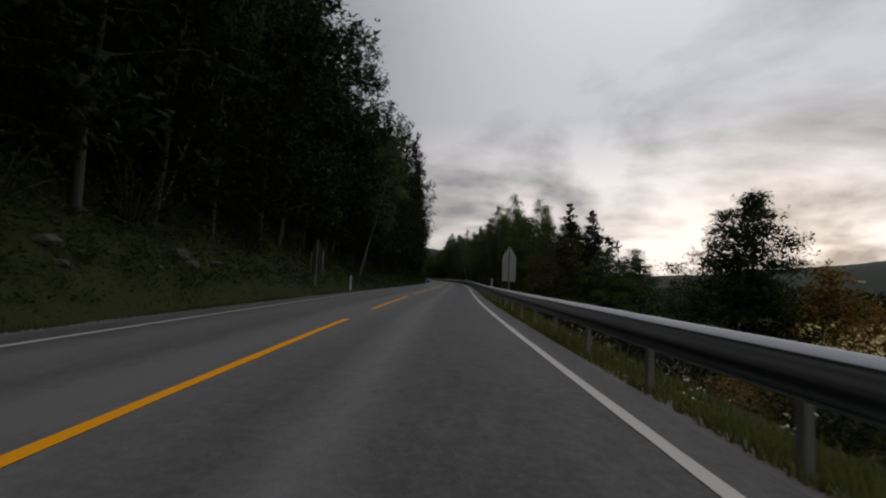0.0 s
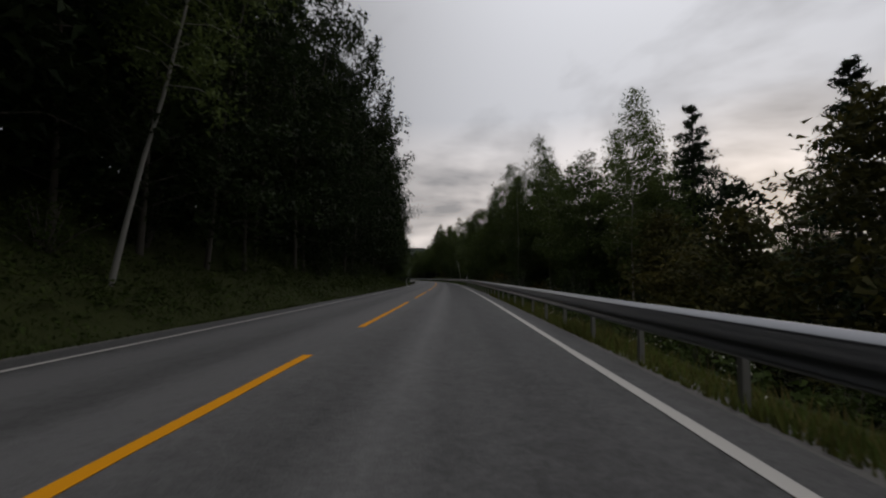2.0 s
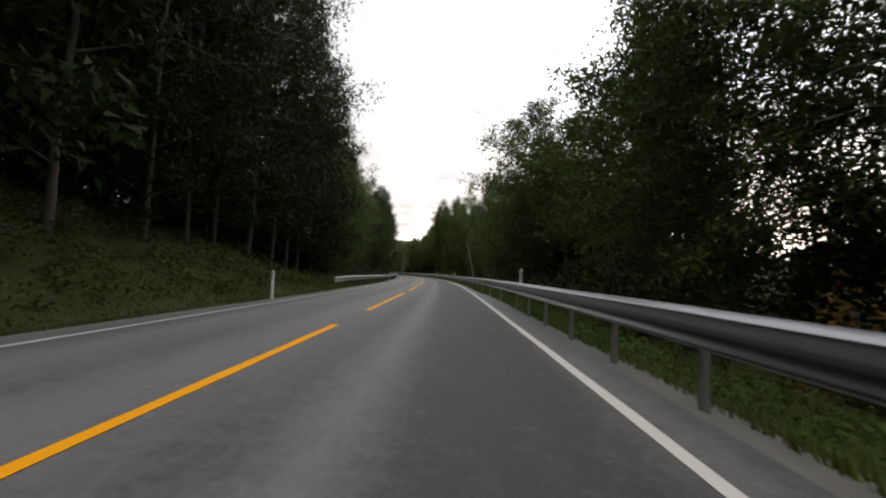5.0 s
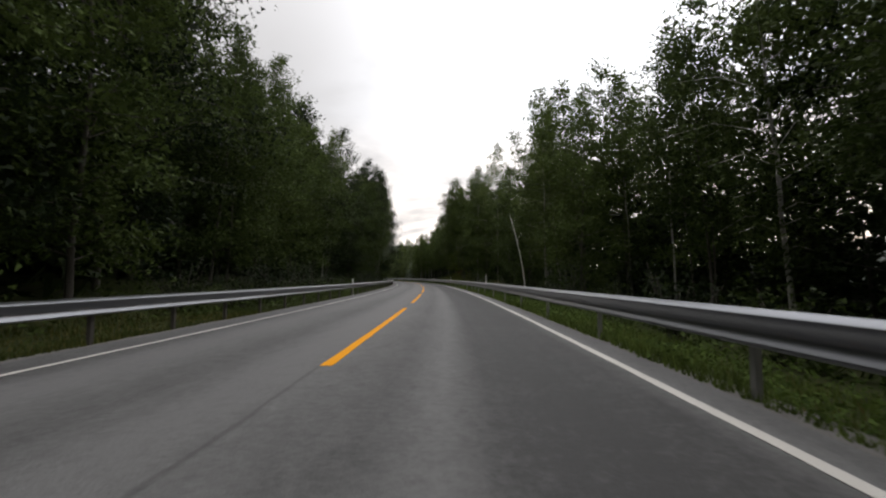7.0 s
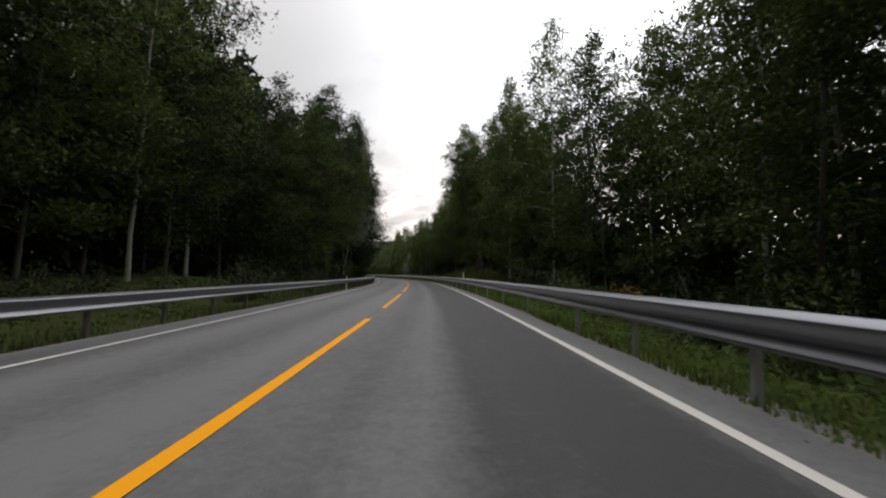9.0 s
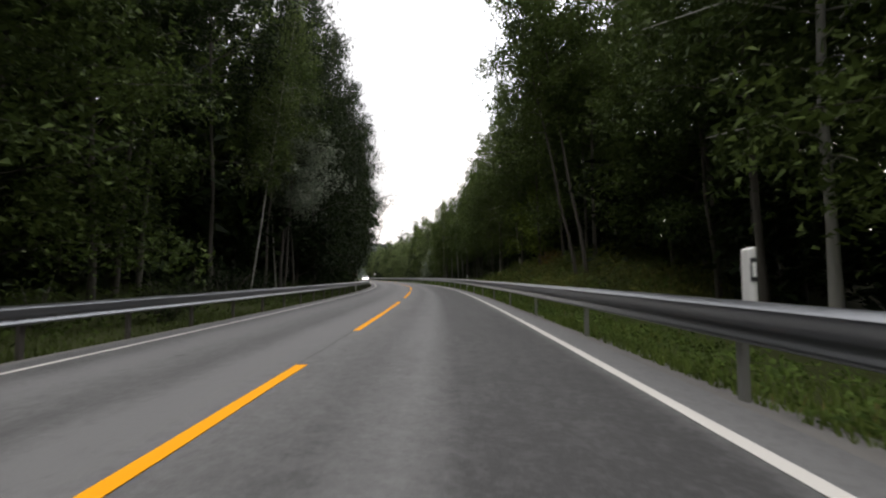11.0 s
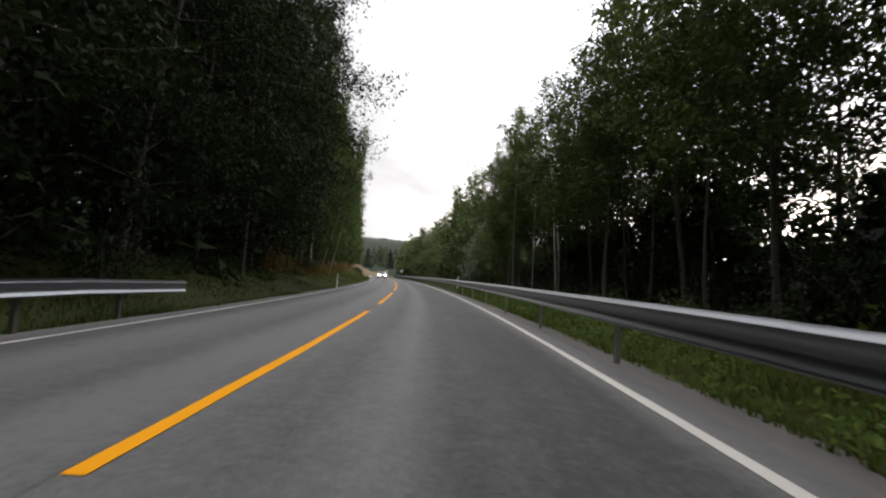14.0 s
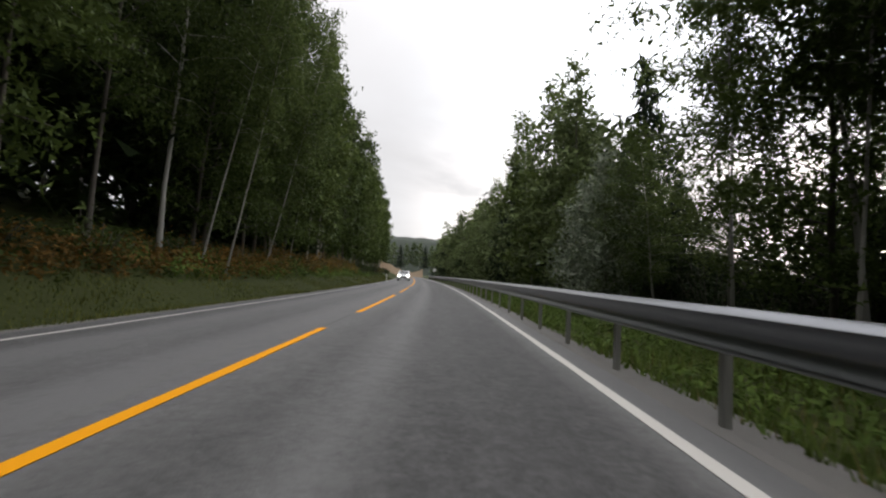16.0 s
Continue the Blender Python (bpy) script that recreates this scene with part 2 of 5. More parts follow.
    chip0 = add("ShaderNodeMath"); chip0.operation = "SUBTRACT"; chip0.inputs[1].default_value = 0.5
    link(chips.outputs["Fac"], chip0.inputs[0])
    a3 = add("ShaderNodeMath"); a3.operation = "MULTIPLY_ADD"; a3.inputs[1].default_value = 1.1
    link(chip0.outputs[0], a3.inputs[0]); link(a2.outputs[0], a3.inputs[2])
    r = add("ShaderNodeValToRGB")
    e = r.color_ramp.elements
    e[0].position, e[0].color = 0.0, (0.033, 0.0328, 0.032, 1)
    e[1].position, e[1].color = 1.0, (0.118, 0.1175, 0.1155, 1)
    level = add("ShaderNodeMapRange"); level.inputs["From Min"].default_value, level.inputs["From Max"].default_value = 1.02, 1.86
    link(a3.outputs[0], level.inputs["Value"])
    link(level.outputs[0], r.inputs["Fac"])
    # fine cracks and dark oil spots
    spots = add("ShaderNodeTexVoronoi"); spots.inputs["Scale"].default_value = 0.55; spots.inputs["Randomness"].default_value = 1.0
    link(uv.outputs[0], spots.inputs["Vector"])
    near = add("ShaderNodeMapRange"); near.inputs["From Min"].default_value, near.inputs["From Max"].default_value = 0.02, 0.045
    near.inputs["To Min"].default_value, near.inputs["To Max"].default_value = 0.45, 1.0
    link(spots.outputs["Distance"], near.inputs["Value"])
    mul = add("ShaderNodeMix"); mul.data_type, mul.blend_type = "RGBA", "MULTIPLY"; mul.inputs[0].default_value = 1.0
    link(r.outputs[0], mul.inputs[6]); link(near.outputs[0], mul.inputs[7])
    # the open joint between the two lanes
    off = add("ShaderNodeMath"); off.operation = "MULTIPLY_ADD"; off.inputs[1].default_value = 0.14
    link(blot.outputs["Fac"], off.inputs[0]); link(sep.outputs["X"], off.inputs[2])
    mid = add("ShaderNodeMath"); mid.operation = "SUBTRACT"; mid.inputs[1].default_value = 0.02
    link(off.outputs[0], mid.inputs[0])
    wide = add("ShaderNodeMath"); wide.operation = "ABSOLUTE"
    link(mid.outputs[0], wide.inputs[0])
    joint = add("ShaderNodeMapRange"); joint.inputs["From Min"].default_value, joint.inputs["From Max"].default_value = 0.008, 0.03
    joint.inputs["To Min"].default_value, joint.inputs["To Max"].default_value = 0.66, 1.0
    link(wide.outputs[0], joint.inputs["Value"])
    # it has opened on the later stretch only
    opened = add("ShaderNodeMapRange"); opened.inputs["From Min"].default_value, opened.inputs["From Max"].default_value = 66.0, 84.0
    link(sep.outputs["Y"], opened.inputs["Value"])
    mul2 = add("ShaderNodeMix"); mul2.data_type, mul2.blend_type = "RGBA", "MULTIPLY"
    link(opened.outputs[0], mul2.inputs[0]); link(mul.outputs[2], mul2.inputs[6]); link(joint.outputs[0], mul2.inputs[7])
    link(mul2.outputs[2], b.inputs["Base Color"])
    b.inputs["Roughness"].default_value = 0.72
    b.inputs["Specular IOR Level"].default_value = 0.35
    bp = add("ShaderNodeBump"); bp.inputs["Strength"].default_value, bp.inputs["Distance"].default_value = 0.5, 0.006
    link(stone.outputs["Distance"], bp.inputs["Height"]); link(bp.outputs[0], b.inputs["Normal"])
    return m


M_ASPHALT = asphalt()
M_YELLOW = material("worn_yellow_paint", (0.722, 0.297, 0.00688), (0.585, 0.232, 0.00516), 1.5, 60, 0.75, 0, 0.3, 0.004, lo=0.3, hi=0.6)
M_YELLOW.node_tree.nodes["Principled BSDF"].inputs["Specular IOR Level"].default_value = 0.1
M_WHITE_LINE = material("worn_white_paint", (0.484, 0.466, 0.431), (0.299, 0.29, 0.273), 2.0, 45, 0.8, 0, 0.3, 0.004, lo=0.35, hi=0.6)
M_GRAVEL = material("grey_gravel", (0.155, 0.149, 0.139), (0.072, 0.069, 0.062), 2.0, 60, 0.95, 0, 0.8, 0.02)
M_GROUND = material("grassy_soil", (0.032, 0.0384, 0.012), (0.0224, 0.0176, 0.0096), 0.35, 6, 0.95, 0, 0.8, 0.05, lo=0.4, hi=0.62)
for soil in (M_GROUND, M_GRAVEL):
    soil.node_tree.nodes["Principled BSDF"].inputs["Specular IOR Level"].default_value = 0.1
M_FIELD = material("stubble_field", (0.30, 0.25, 0.07), (0.14, 0.19, 0.045), 0.02, 0.8, 0.95, 0, 0.3, 0.05)
# green grass at about half brightness: forest shade put into the colour
M_GRASS_SHADED = material("shaded_bank_grass", (0.060, 0.080, 0.0205), (0.028, 0.039, 0.0115), 0.5, 5, 0.8, 0, 0, 0, 0.18, True, 0.2)
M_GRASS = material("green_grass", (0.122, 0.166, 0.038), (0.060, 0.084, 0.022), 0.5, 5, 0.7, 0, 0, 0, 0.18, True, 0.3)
M_OLIVE = material("olive_grass", (0.125, 0.132, 0.033), (0.060, 0.066, 0.018), 0.5, 5, 0.8, 0, 0, 0, 0.18, True, 0.25)
M_DRY = material("dry_grass", (0.170, 0.142, 0.052), (0.085, 0.080, 0.027), 0.5, 5, 0.8, 0, 0, 0, 0.18, True, 0.3)
M_HERB = material("bank_herbs", (0.068, 0.096, 0.024), (0.0272, 0.0416, 0.012), 0.6, 4, 0.7, 0, 0, 0, 0.2, True, 0.25)
M_LEAF = material("birch_leaves", (0.112, 0.148, 0.043), (0.043, 0.0636, 0.0189), 0.25, 2, 0.6, 0, 0, 0, 0.22, True, 0.3)
M_LEAF_MID = material("leafy_green", (0.086, 0.12, 0.031), (0.0344, 0.0516, 0.0146), 0.25, 2, 0.6, 0, 0, 0, 0.22, True, 0.28)
# leaf colour lowered so that it carries the shade of the forest side
M_LEAF_SHADED = material("shaded_leaves", (0.0252, 0.0385, 0.0118), (0.00962, 0.0163, 0.00592), 0.25, 2, 0.6, 0, 0, 0, 0.22, True, 0.25)
M_LEAF_BROWN = material("turning_leaves", (0.240, 0.140, 0.036), (0.110, 0.075, 0.022), 0.3, 2, 0.65, 0, 0, 0, 0.25, True, 0.3)
M_LEAF_TURNING = material("olive_turning_leaves", (0.110, 0.098, 0.026), (0.046, 0.046, 0.015), 0.3, 2, 0.65, 0, 0, 0, 0.25, True, 0.3)
M_LEAF_PALE = material("pale_willow_leaves", (0.306, 0.333, 0.261), (0.126, 0.153, 0.104), 0.4, 2, 0.6, 0, 0, 0, 0.22, True, 0.2)
M_LEAF_SOFT = material("soft_green_leaves", (0.165, 0.205, 0.085), (0.075, 0.100, 0.040), 0.25, 2, 0.6, 0, 0, 0, 0.22, True, 0.3)
M_LEAF_BRIGHT = material("bright_maple_leaves", (0.155, 0.20, 0.030), (0.075, 0.11, 0.018), 0.4, 2, 0.6, 0, 0, 0, 0.2, True, 0.35)
M_NEEDLE = material("spruce_needles", (0.026, 0.042, 0.018), (0.010, 0.019, 0.009), 0.4, 3, 0.7, 0, 0, 0, 0.2, True, 0.1)
M_FERN = material("bracken_rust", (0.22, 0.12, 0.030), (0.09, 0.06, 0.020), 0.5, 4, 0.75, 0, 0, 0, 0.2, True, 0.3)
M_BRACKEN = material("yellowing_bracken", (0.185, 0.185, 0.045), (0.085, 0.095, 0.026), 0.5, 4, 0.75, 0, 0, 0, 0.2, True, 0.3)
M_BARK = material("grey_brown_bark", (0.066, 0.058, 0.048), (0.024, 0.0205, 0.017), 3, 18, 0.95, 0, 0.8, 0.03)
M_BIRCH = material("birch_bark", (0.243, 0.234, 0.211), (0.0315, 0.0279, 0.0234), 2.2, 9, 0.85, 0, 0.4, 0.02, lo=0.42, hi=0.56)
M_SNAG = material("bleached_birch_wood", (0.55, 0.53, 0.49), (0.20, 0.19, 0.17), 3.0, 12, 0.8, 0, 0.4, 0.01, lo=0.3, hi=0.5)
M_ROCK = material("mossy_rock", (0.085, 0.078, 0.060), (0.030, 0.034, 0.018), 1.2, 9, 0.95, 0, 0.9, 0.05)
M_STEEL = material("galvanised_steel", (0.190, 0.196, 0.208), (0.125, 0.128, 0.135), 1.3, 22, 0.30, 0.98, 0.10, 0.002)
M_POST = material("galvanised_post", (0.22, 0.217, 0.20), (0.125, 0.123, 0.115), 3, 25, 0.6, 0.35, 0.2, 0.003)
# darker post colour, used on the left rail only
M_POST_DARK = material("dark_rail_post", (0.075, 0.066, 0.058), (0.035, 0.031, 0.028), 3, 25, 0.8, 0.2, 0.3, 0.004)
M_PLASTIC = material("white_plastic_post", (0.70, 0.70, 0.67), (0.46, 0.46, 0.42), 4, 30, 0.55, 0, 0.1, 0.002, lo=0.25, hi=0.5)
M_BLACK = material("black_plastic", (0.03, 0.03, 0.03), (0.015, 0.015, 0.015), 5, 30, 0.5, 0, 0, 0)
M_ALU = material("grey_aluminium_sheet", (0.42, 0.41, 0.39), (0.27, 0.265, 0.25), 3, 18, 0.55, 0.3, 0.15, 0.003)
M_VERGE_LEAF = material("verge_clover", (0.108, 0.160, 0.034), (0.046, 0.074, 0.018), 0.6, 6, 0.7, 0, 0, 0, 0.2, True, 0.3)
M_UMBEL = material("white_umbel_flowers", (0.62, 0.60, 0.52), (0.40, 0.38, 0.30), 3, 20, 0.8, 0, 0, 0)
# darker sheet for the left sign: the trees' shade put into its colour
M_SHEET_SHADED = material("shaded_sign_sheet", (0.085, 0.082, 0.075), (0.045, 0.044, 0.040), 2.5, 14, 0.7, 0.2, 0.2, 0.003)
M_HILL = material("wooded_hill", (0.026, 0.034, 0.024), (0.012, 0.017, 0.014), 0.012, 0.09, 1.0, 0, 0.6, 2.0)
M_HOUSE = material("white_boards", (0.75, 0.74, 0.71), (0.55, 0.54, 0.52), 0.5, 4, 0.8, 0, 0.1, 0.01)
M_ROOF = material("dark_roof_tiles", (0.07, 0.06, 0.055), (0.04, 0.035, 0.035), 0.6, 6, 0.85, 0, 0.4, 0.02)
M_GLASS_DARK = material("dark_glass", (0.02, 0.022, 0.025), (0.012, 0.013, 0.015), 1, 5, 0.08, 0, 0, 0)
M_CAR = material("silver_car_paint", (0.55, 0.56, 0.57), (0.45, 0.46, 0.47), 1, 30, 0.3, 0.5, 0, 0)
M_RUBBER = material("tyre_rubber", (0.02, 0.02, 0.02), (0.012, 0.012, 0.012), 5, 40, 0.85, 0, 0.3, 0.004)
M_LAMP = bpy.data.materials.new("lit_headlamp")
M_LAMP.use_nodes = True
M_LAMP.node_tree.nodes["Principled BSDF"].inputs["Emission Color"].default_value = (1.0, 0.96, 0.88, 1)
M_LAMP.node_tree.nodes["Principled BSDF"].inputs["Emission Strength"].default_value = 14.0
M_REFLECT = material("white_reflector", (0.85, 0.85, 0.82), (0.70, 0.70, 0.68), 5, 40, 0.25, 0, 0, 0)

# ---- the line of the road ----
# bend in 1/100 per metre, every 12 m from s = -20
BEND = [-0.261, -0.245, -0.228, -0.209, -0.16, -0.071, 0.117, 0.043, 0.048, 0.077, 0.086, 0.134, 0.16, 0.203, 0.155, 0.12, 0.14, 0.241, 0.295, 0.415, 0.335, 0.205, 0.11, 0.12, 0.11, 0.10, 0.08, 0.06, 0.05, 0.03, 0.0]
S_GRID = np.arange(-20.0, 341.0, 1.0)
_k = np.interp(S_GRID, -20.0 + 12.0 * np.arange(len(BEND)), BEND) / 100
_a = np.concatenate([[0], np.cumsum((_k[1:] + _k[:-1]) / 2)])
_a -= np.interp(0, S_GRID, _a)
_x = np.concatenate([[0], np.cumsum(-(np.sin(_a[1:]) + np.sin(_a[:-1])) / 2)])
_y = np.concatenate([[0], np.cumsum((np.cos(_a[1:]) + np.cos(_a[:-1])) / 2)])
_x -= np.interp(0, S_GRID, _x)
_y -= np.interp(0, S_GRID, _y)


def heading(s):
    return float(np.interp(s, S_GRID, _a))


def P(s, l, z=0.0):
    """The place s metres along the centre line, l metres to its right, z up."""
    a = heading(s)
    over = s - min(max(s, S_GRID[0]), S_GRID[-1])
    x = float(np.interp(s, S_GRID, _x)) - over * math.sin(a)
    y = float(np.interp(s, S_GRID, _y)) + over * math.cos(a)
    return Vector((x + l * math.cos(a), y + l * math.sin(a), z))


def PV(s, l, z):
    """P for arrays."""
    s, l, z = np.broadcast_arrays(np.asarray(s, float), np.asarray(l, float), np.asarray(z, float))
    a = np.interp(s, S_GRID, _a)
    over = s - np.clip(s, S_GRID[0], S_GRID[-1])
    x = np.interp(s, S_GRID, _x) - over * np.sin(a) + l * np.cos(a)
    y = np.interp(s, S_GRID, _y) + over * np.cos(a) + l * np.sin(a)
    return np.stack([x, y, z], -1)


CROWN = 0.03
CENTRE = ((-30, -0.06), (20, -0.06), (40, -0.02), (55, -0.07), (85, 0.0), (420, 0.0))
EDGE_L = ((-30, -3.08), (20, -3.08), (55, -3.20), (85, -3.20), (115, -3.16), (145, -3.15), (180, -3.36), (190, -3.45), (203, -3.42), (232, -3.44), (243, -3.32), (420, -3.28))
EDGE_R = ((-30, 3.39), (20, 3.39), (52, 3.34), (91, 3.27), (113, 3.36), (141, 3.29), (184, 3.32), (205, 3.41), (219, 3.46), (420, 3.46))
# heights of the ground beside the road: rows of s, then the heights at the distances named
LEFT_AT = [4.0, 4.7, 6.5, 9.0, 14.0, 30.0, 60.0]
LEFT = [
    (-400, -0.14, -0.20, 1.4, 3.0, 6.0, 13.0, 18.0),
    (30, -0.14, -0.20, 1.4, 3.0, 6.0, 13.0, 18.0),
    (45, -0.14, -0.25, 0.8, 2.4, 5.8, 12.5, 17.0),
    (80, -0.14, -0.25, 0.6, 2.1, 4.5, 9.0, 12.0),
    (100, -0.14, -0.25, 0.6, 2.1, 4.0, 7.0, 9.0),
    (116, -0.14, -0.25, -0.3, 0.2, 1.0, 3.0, 5.0),
    (205, -0.14, -0.25, -0.2, 0.3, 1.2, 3.0, 5.0),
    (225, -0.14, -0.22, 0.4, 1.4, 3.0, 6.0, 9.0),
    (270, -0.14, -0.20, 0.5, 1.5, 3.0, 6.0, 9.0),
    (400, -0.14, -0.20, 0.6, 1.8, 3.5, 7.0, 10.0),
]
RIGHT_AT = [4.0, 4.7, 6.5, 9.0, 14.0, 30.0, 60.0]
RIGHT = [
    (-400, -0.16, -0.34, -0.9, -2.4, -5.0, -7.5, -8.0),
    (40, -0.16, -0.34, -0.8, -2.2, -4.5, -7.5, -8.0),
    (62, -0.16, -0.34, -0.7, -1.2, -2.0, -4.5, -8.0),
    (90, -0.14, -0.28, -0.5, -0.8, -1.5, -4.0, -8.0),
    (160, -0.14, -0.26, -0.4, -0.5, -1.0, -4.0, -8.0),
    (180, -0.14, -0.26, -0.3, -0.3, -0.5, -2.0, -6.0),
    (188, -0.12, -0.20, 0.4, 1.8, 2.8, 3.0, 0.0),
    (202, -0.12, -0.18, 0.4, 1.8, 2.6, 2.5, 0.0),
    (220, -0.12, -0.18, -0.1, -0.2, -0.6, -3.0, -8.0),
    (270, -0.12, -0.18, -0.2, -0.4, -0.8, -3.0, -8.0),
    (400, -0.12, -0.18, -0.2, -0.2, 0.0, 0.0, 0.0),
]


def ground_z(s, l):
    rows, at = (LEFT, LEFT_AT) if l < 0 else (RIGHT, RIGHT_AT)
    d = abs(l)
    ss = [r[0] for r in rows]
    hs = [np.interp(s, ss, [r[k + 1] for r in rows]) for k in range(len(at))]
    if d < at[0]:
        return -CROWN * d
    z = float(np.interp(d, at, hs))
    w = min(max((d - 4.8) / 3.0, 0), 1)
    return z + w * (0.28 * noise.noise((s * 0.18, l * 0.25, 3.1)) + 0.12 * noise.noise((s * 0.7, l * 0.7, 8.0)))


# ---- builders ----


def mesh(name, verts, faces, mat, parent=None, label="", smooth=False):
    me = bpy.data.meshes.new(name)
    me.from_pydata([tuple(v) for v in verts], [], [tuple(f) for f in faces])
    me.update()
    if smooth:
        me.shade_smooth()
    me.materials.append(mat)
    ob = new(name, me)
    if parent is not None:
        ob.parent = parent
    if label:
        tagged(ob, label)
    return ob


def part(name, bm, mat, parent, label=""):
    me = bpy.data.meshes.new(name)
    bm.to_mesh(me)
    bm.free()
    me.materials.append(mat)
    ob = new(name, me)
    ob.parent = parent
    if label:
        tagged(ob, label)
    return ob


def box(bm, size, at=(0, 0, 0), bevel=0.0, turn=None):
    m = Matrix.Translation(at) @ (turn or Matrix.Identity(4)) @ Matrix.Diagonal((*size, 1))
    made = bmesh.ops.create_cube(bm, size=1.0, matrix=m)
    if bevel:
        edges = {e for v in made["verts"] for e in v.link_edges}
        bmesh.ops.bevel(bm, geom=list(edges), offset=bevel, segments=2, affect="EDGES", profile=0.7)
    return bm


def rod(bm, a, b, r1, r2, n=8):
    a, b = Vector(a), Vector(b)
    m = Matrix.Translation((a + b) / 2) @ (b - a).to_track_quat("Z", "Y").to_matrix().to_4x4()
    bmesh.ops.create_cone(bm, cap_ends=True, segments=n, radius1=r1, radius2=r2, depth=(b - a).length, matrix=m)
    return bm


def frame_at(s, l, z=0.0, turn=0.0):
    """A pose on the road's line: local y along it, x to the right."""
    return Matrix.Translation(P(s, l, z)) @ Matrix.Rotation(heading(s) + radians(turn), 4, "Z")


def ribbon(name, s0, s1, step, l0, l1, z0, z1, mat, parent=None, cols=1, thick=0.0):
    """A strip along the road between two distances from its centre; z as functions of (s, l)."""
    ss = np.arange(s0, s1 + 1e-6, step)
    ls = np.linspace(l0, l1, cols + 1)
    verts = [P(s, l, z0(s, l)) for s in ss for l in ls]
    n = len(ls)
    faces = [(i * n + j, i * n + j + 1, (i + 1) * n + j + 1, (i + 1) * n + j) for i in range(len(ss) - 1) for j in range(n - 1)]
    ob = mesh(name, verts, faces, mat, parent)
    uv = ob.data.uv_layers.new(name="UVMap")
    coords = [(l, s) for s in ss for l in ls]
    for loop in ob.data.loops:
        uv.data[loop.index].uv = coords[loop.vertex_index]
    return ob


# ---- ground ----


def build_ground():
    ss = np.concatenate([[-600, -300, -120], np.arange(-60, 380, 3.0), [390, 410, 440, 480, 540, 640, 900, 1500, 2600]])
    near = [4.0, 4.35, 4.7, 5.2, 5.8, 6.5, 7.2, 8.0, 9.0, 10.5, 12.0, 14.0, 18.0, 23.0, 30.0, 40.0]
    far = [60, 100, 200, 400, 900, 1800, 3000]
    ls = [-d for d in reversed(near + far)] + [-3.0, 0.0, 3.0] + near + far
    out = Vector((math.cos(radians(6)), math.sin(radians(6)), 0))
    verts = []
    for s in ss:
        for l in ls:
            d = abs(l)
            side = 1 if l > 0 else -1
            if d <= 40:
                z = ground_z(s, l) if d >= 4 else -CROWN * d - 0.06
                verts.append(P(s, l, z))
            else:
                p = P(s, 40 * side) + out * side * (d - 40)
                z = ground_z(s, 60 * side)
                if side < 0:
                    z += min(d - 60, 300) * 0.10
                verts.append(Vector((p.x, p.y, z)))
    n = len(ls)
    faces = [(i * n + j, i * n + j + 1, (i + 1) * n + j + 1, (i + 1) * n + j) for i in range(len(ss) - 1) for j in range(n - 1)]
    ob = mesh("ground", verts, faces, M_GROUND, smooth=True)
    return tagged(ob, "grass and soil verges, banks and valley floor", "ground", kind="structure")


build_ground()

# ---- road ----
ROAD_FROM, ROAD_TO = -30.0, 420.0
road = tagged(ribbon("road", ROAD_FROM, ROAD_TO, 2.0, -3.85, 3.85, lambda s, l: -CROWN * abs(l), None, M_ASPHALT, cols=12),
              "worn grey asphalt two-lane country road with wheel tracks", "road", kind="structure")
for side, name in ((-1, "left"), (1, "right")):
    sh = ribbon("shoulder", ROAD_FROM, ROAD_TO, 1.0, side * 3.85, side * (4.42 + 0.0),
                lambda s, l: (-CROWN * 3.85 - 0.004 if abs(l) < 3.9 else ground_z(s, math.copysign(max(abs(l), 4.0), l)) + 0.014) + 0.012 * noise.noise((s * 1.3, l * 3, 5.0)), None, M_GRAVEL, cols=5)
    tagged(sh, "narrow gravel and crumbled asphalt road shoulder", "road shoulder", kind="structure")


def marking(name, s0, s1, line, width, mat, label):
    ss = np.linspace(s0, s1, max(2, int((s1 - s0) / 0.75) + 1))
    verts, faces = [], []
    rng = random.Random(int(s0 * 7 + width * 130))
    for s in ss:
        l = float(np.interp(s, [q[0] for q in line], [q[1] for q in line]))
        a, b = l - width / 2 + rng.uniform(-0.006, 0.006), l + width / 2 + rng.uniform(-0.006, 0.006)
        verts += [P(s, a, -CROWN * abs(a) + 0.004), P(s, b, -CROWN * abs(b) + 0.004), P(s, a, -CROWN * abs(a) + 0.007), P(s, b, -CROWN * abs(b) + 0.007)]
    for i in range(len(ss) - 1):
        o = 4 * i
        faces += [(o + 2, o + 3, o + 7, o + 6), (o, o + 2, o + 6, o + 4), (o + 3, o + 1, o + 5, o + 7)]
    return mesh(name, verts, faces, mat, road, label)


DASH_AT = 7.0
for k in range(-3, 34):
    marking("centre_dash", DASH_AT + 12 * k, DASH_AT + 12 * k + 9, CENTRE, 0.118, M_YELLOW, "")
marking("edge_line", ROAD_FROM, ROAD_TO, EDGE_L, 0.085, M_WHITE_LINE, "white painted edge line")
marking("edge_line", ROAD_FROM, ROAD_TO, EDGE_R, 0.125, M_WHITE_LINE, "white painted edge line")

# ---- guard rails ----
W_BEAM = [(0.0, 0.168), (0.012, 0.163), (0.050, 0.137), (0.072, 0.119), (0.079, 0.111), (0.081, 0.105), (0.078, 0.090), (0.062, 0.052), (0.047, 0.014), (0.041, -0.018),
          (0.042, -0.044), (0.050, -0.074), (0.064, -0.102), (0.078, -0.124), (0.085, -0.139), (0.083, -0.151), (0.064, -0.164), (0.024, -0.171)]


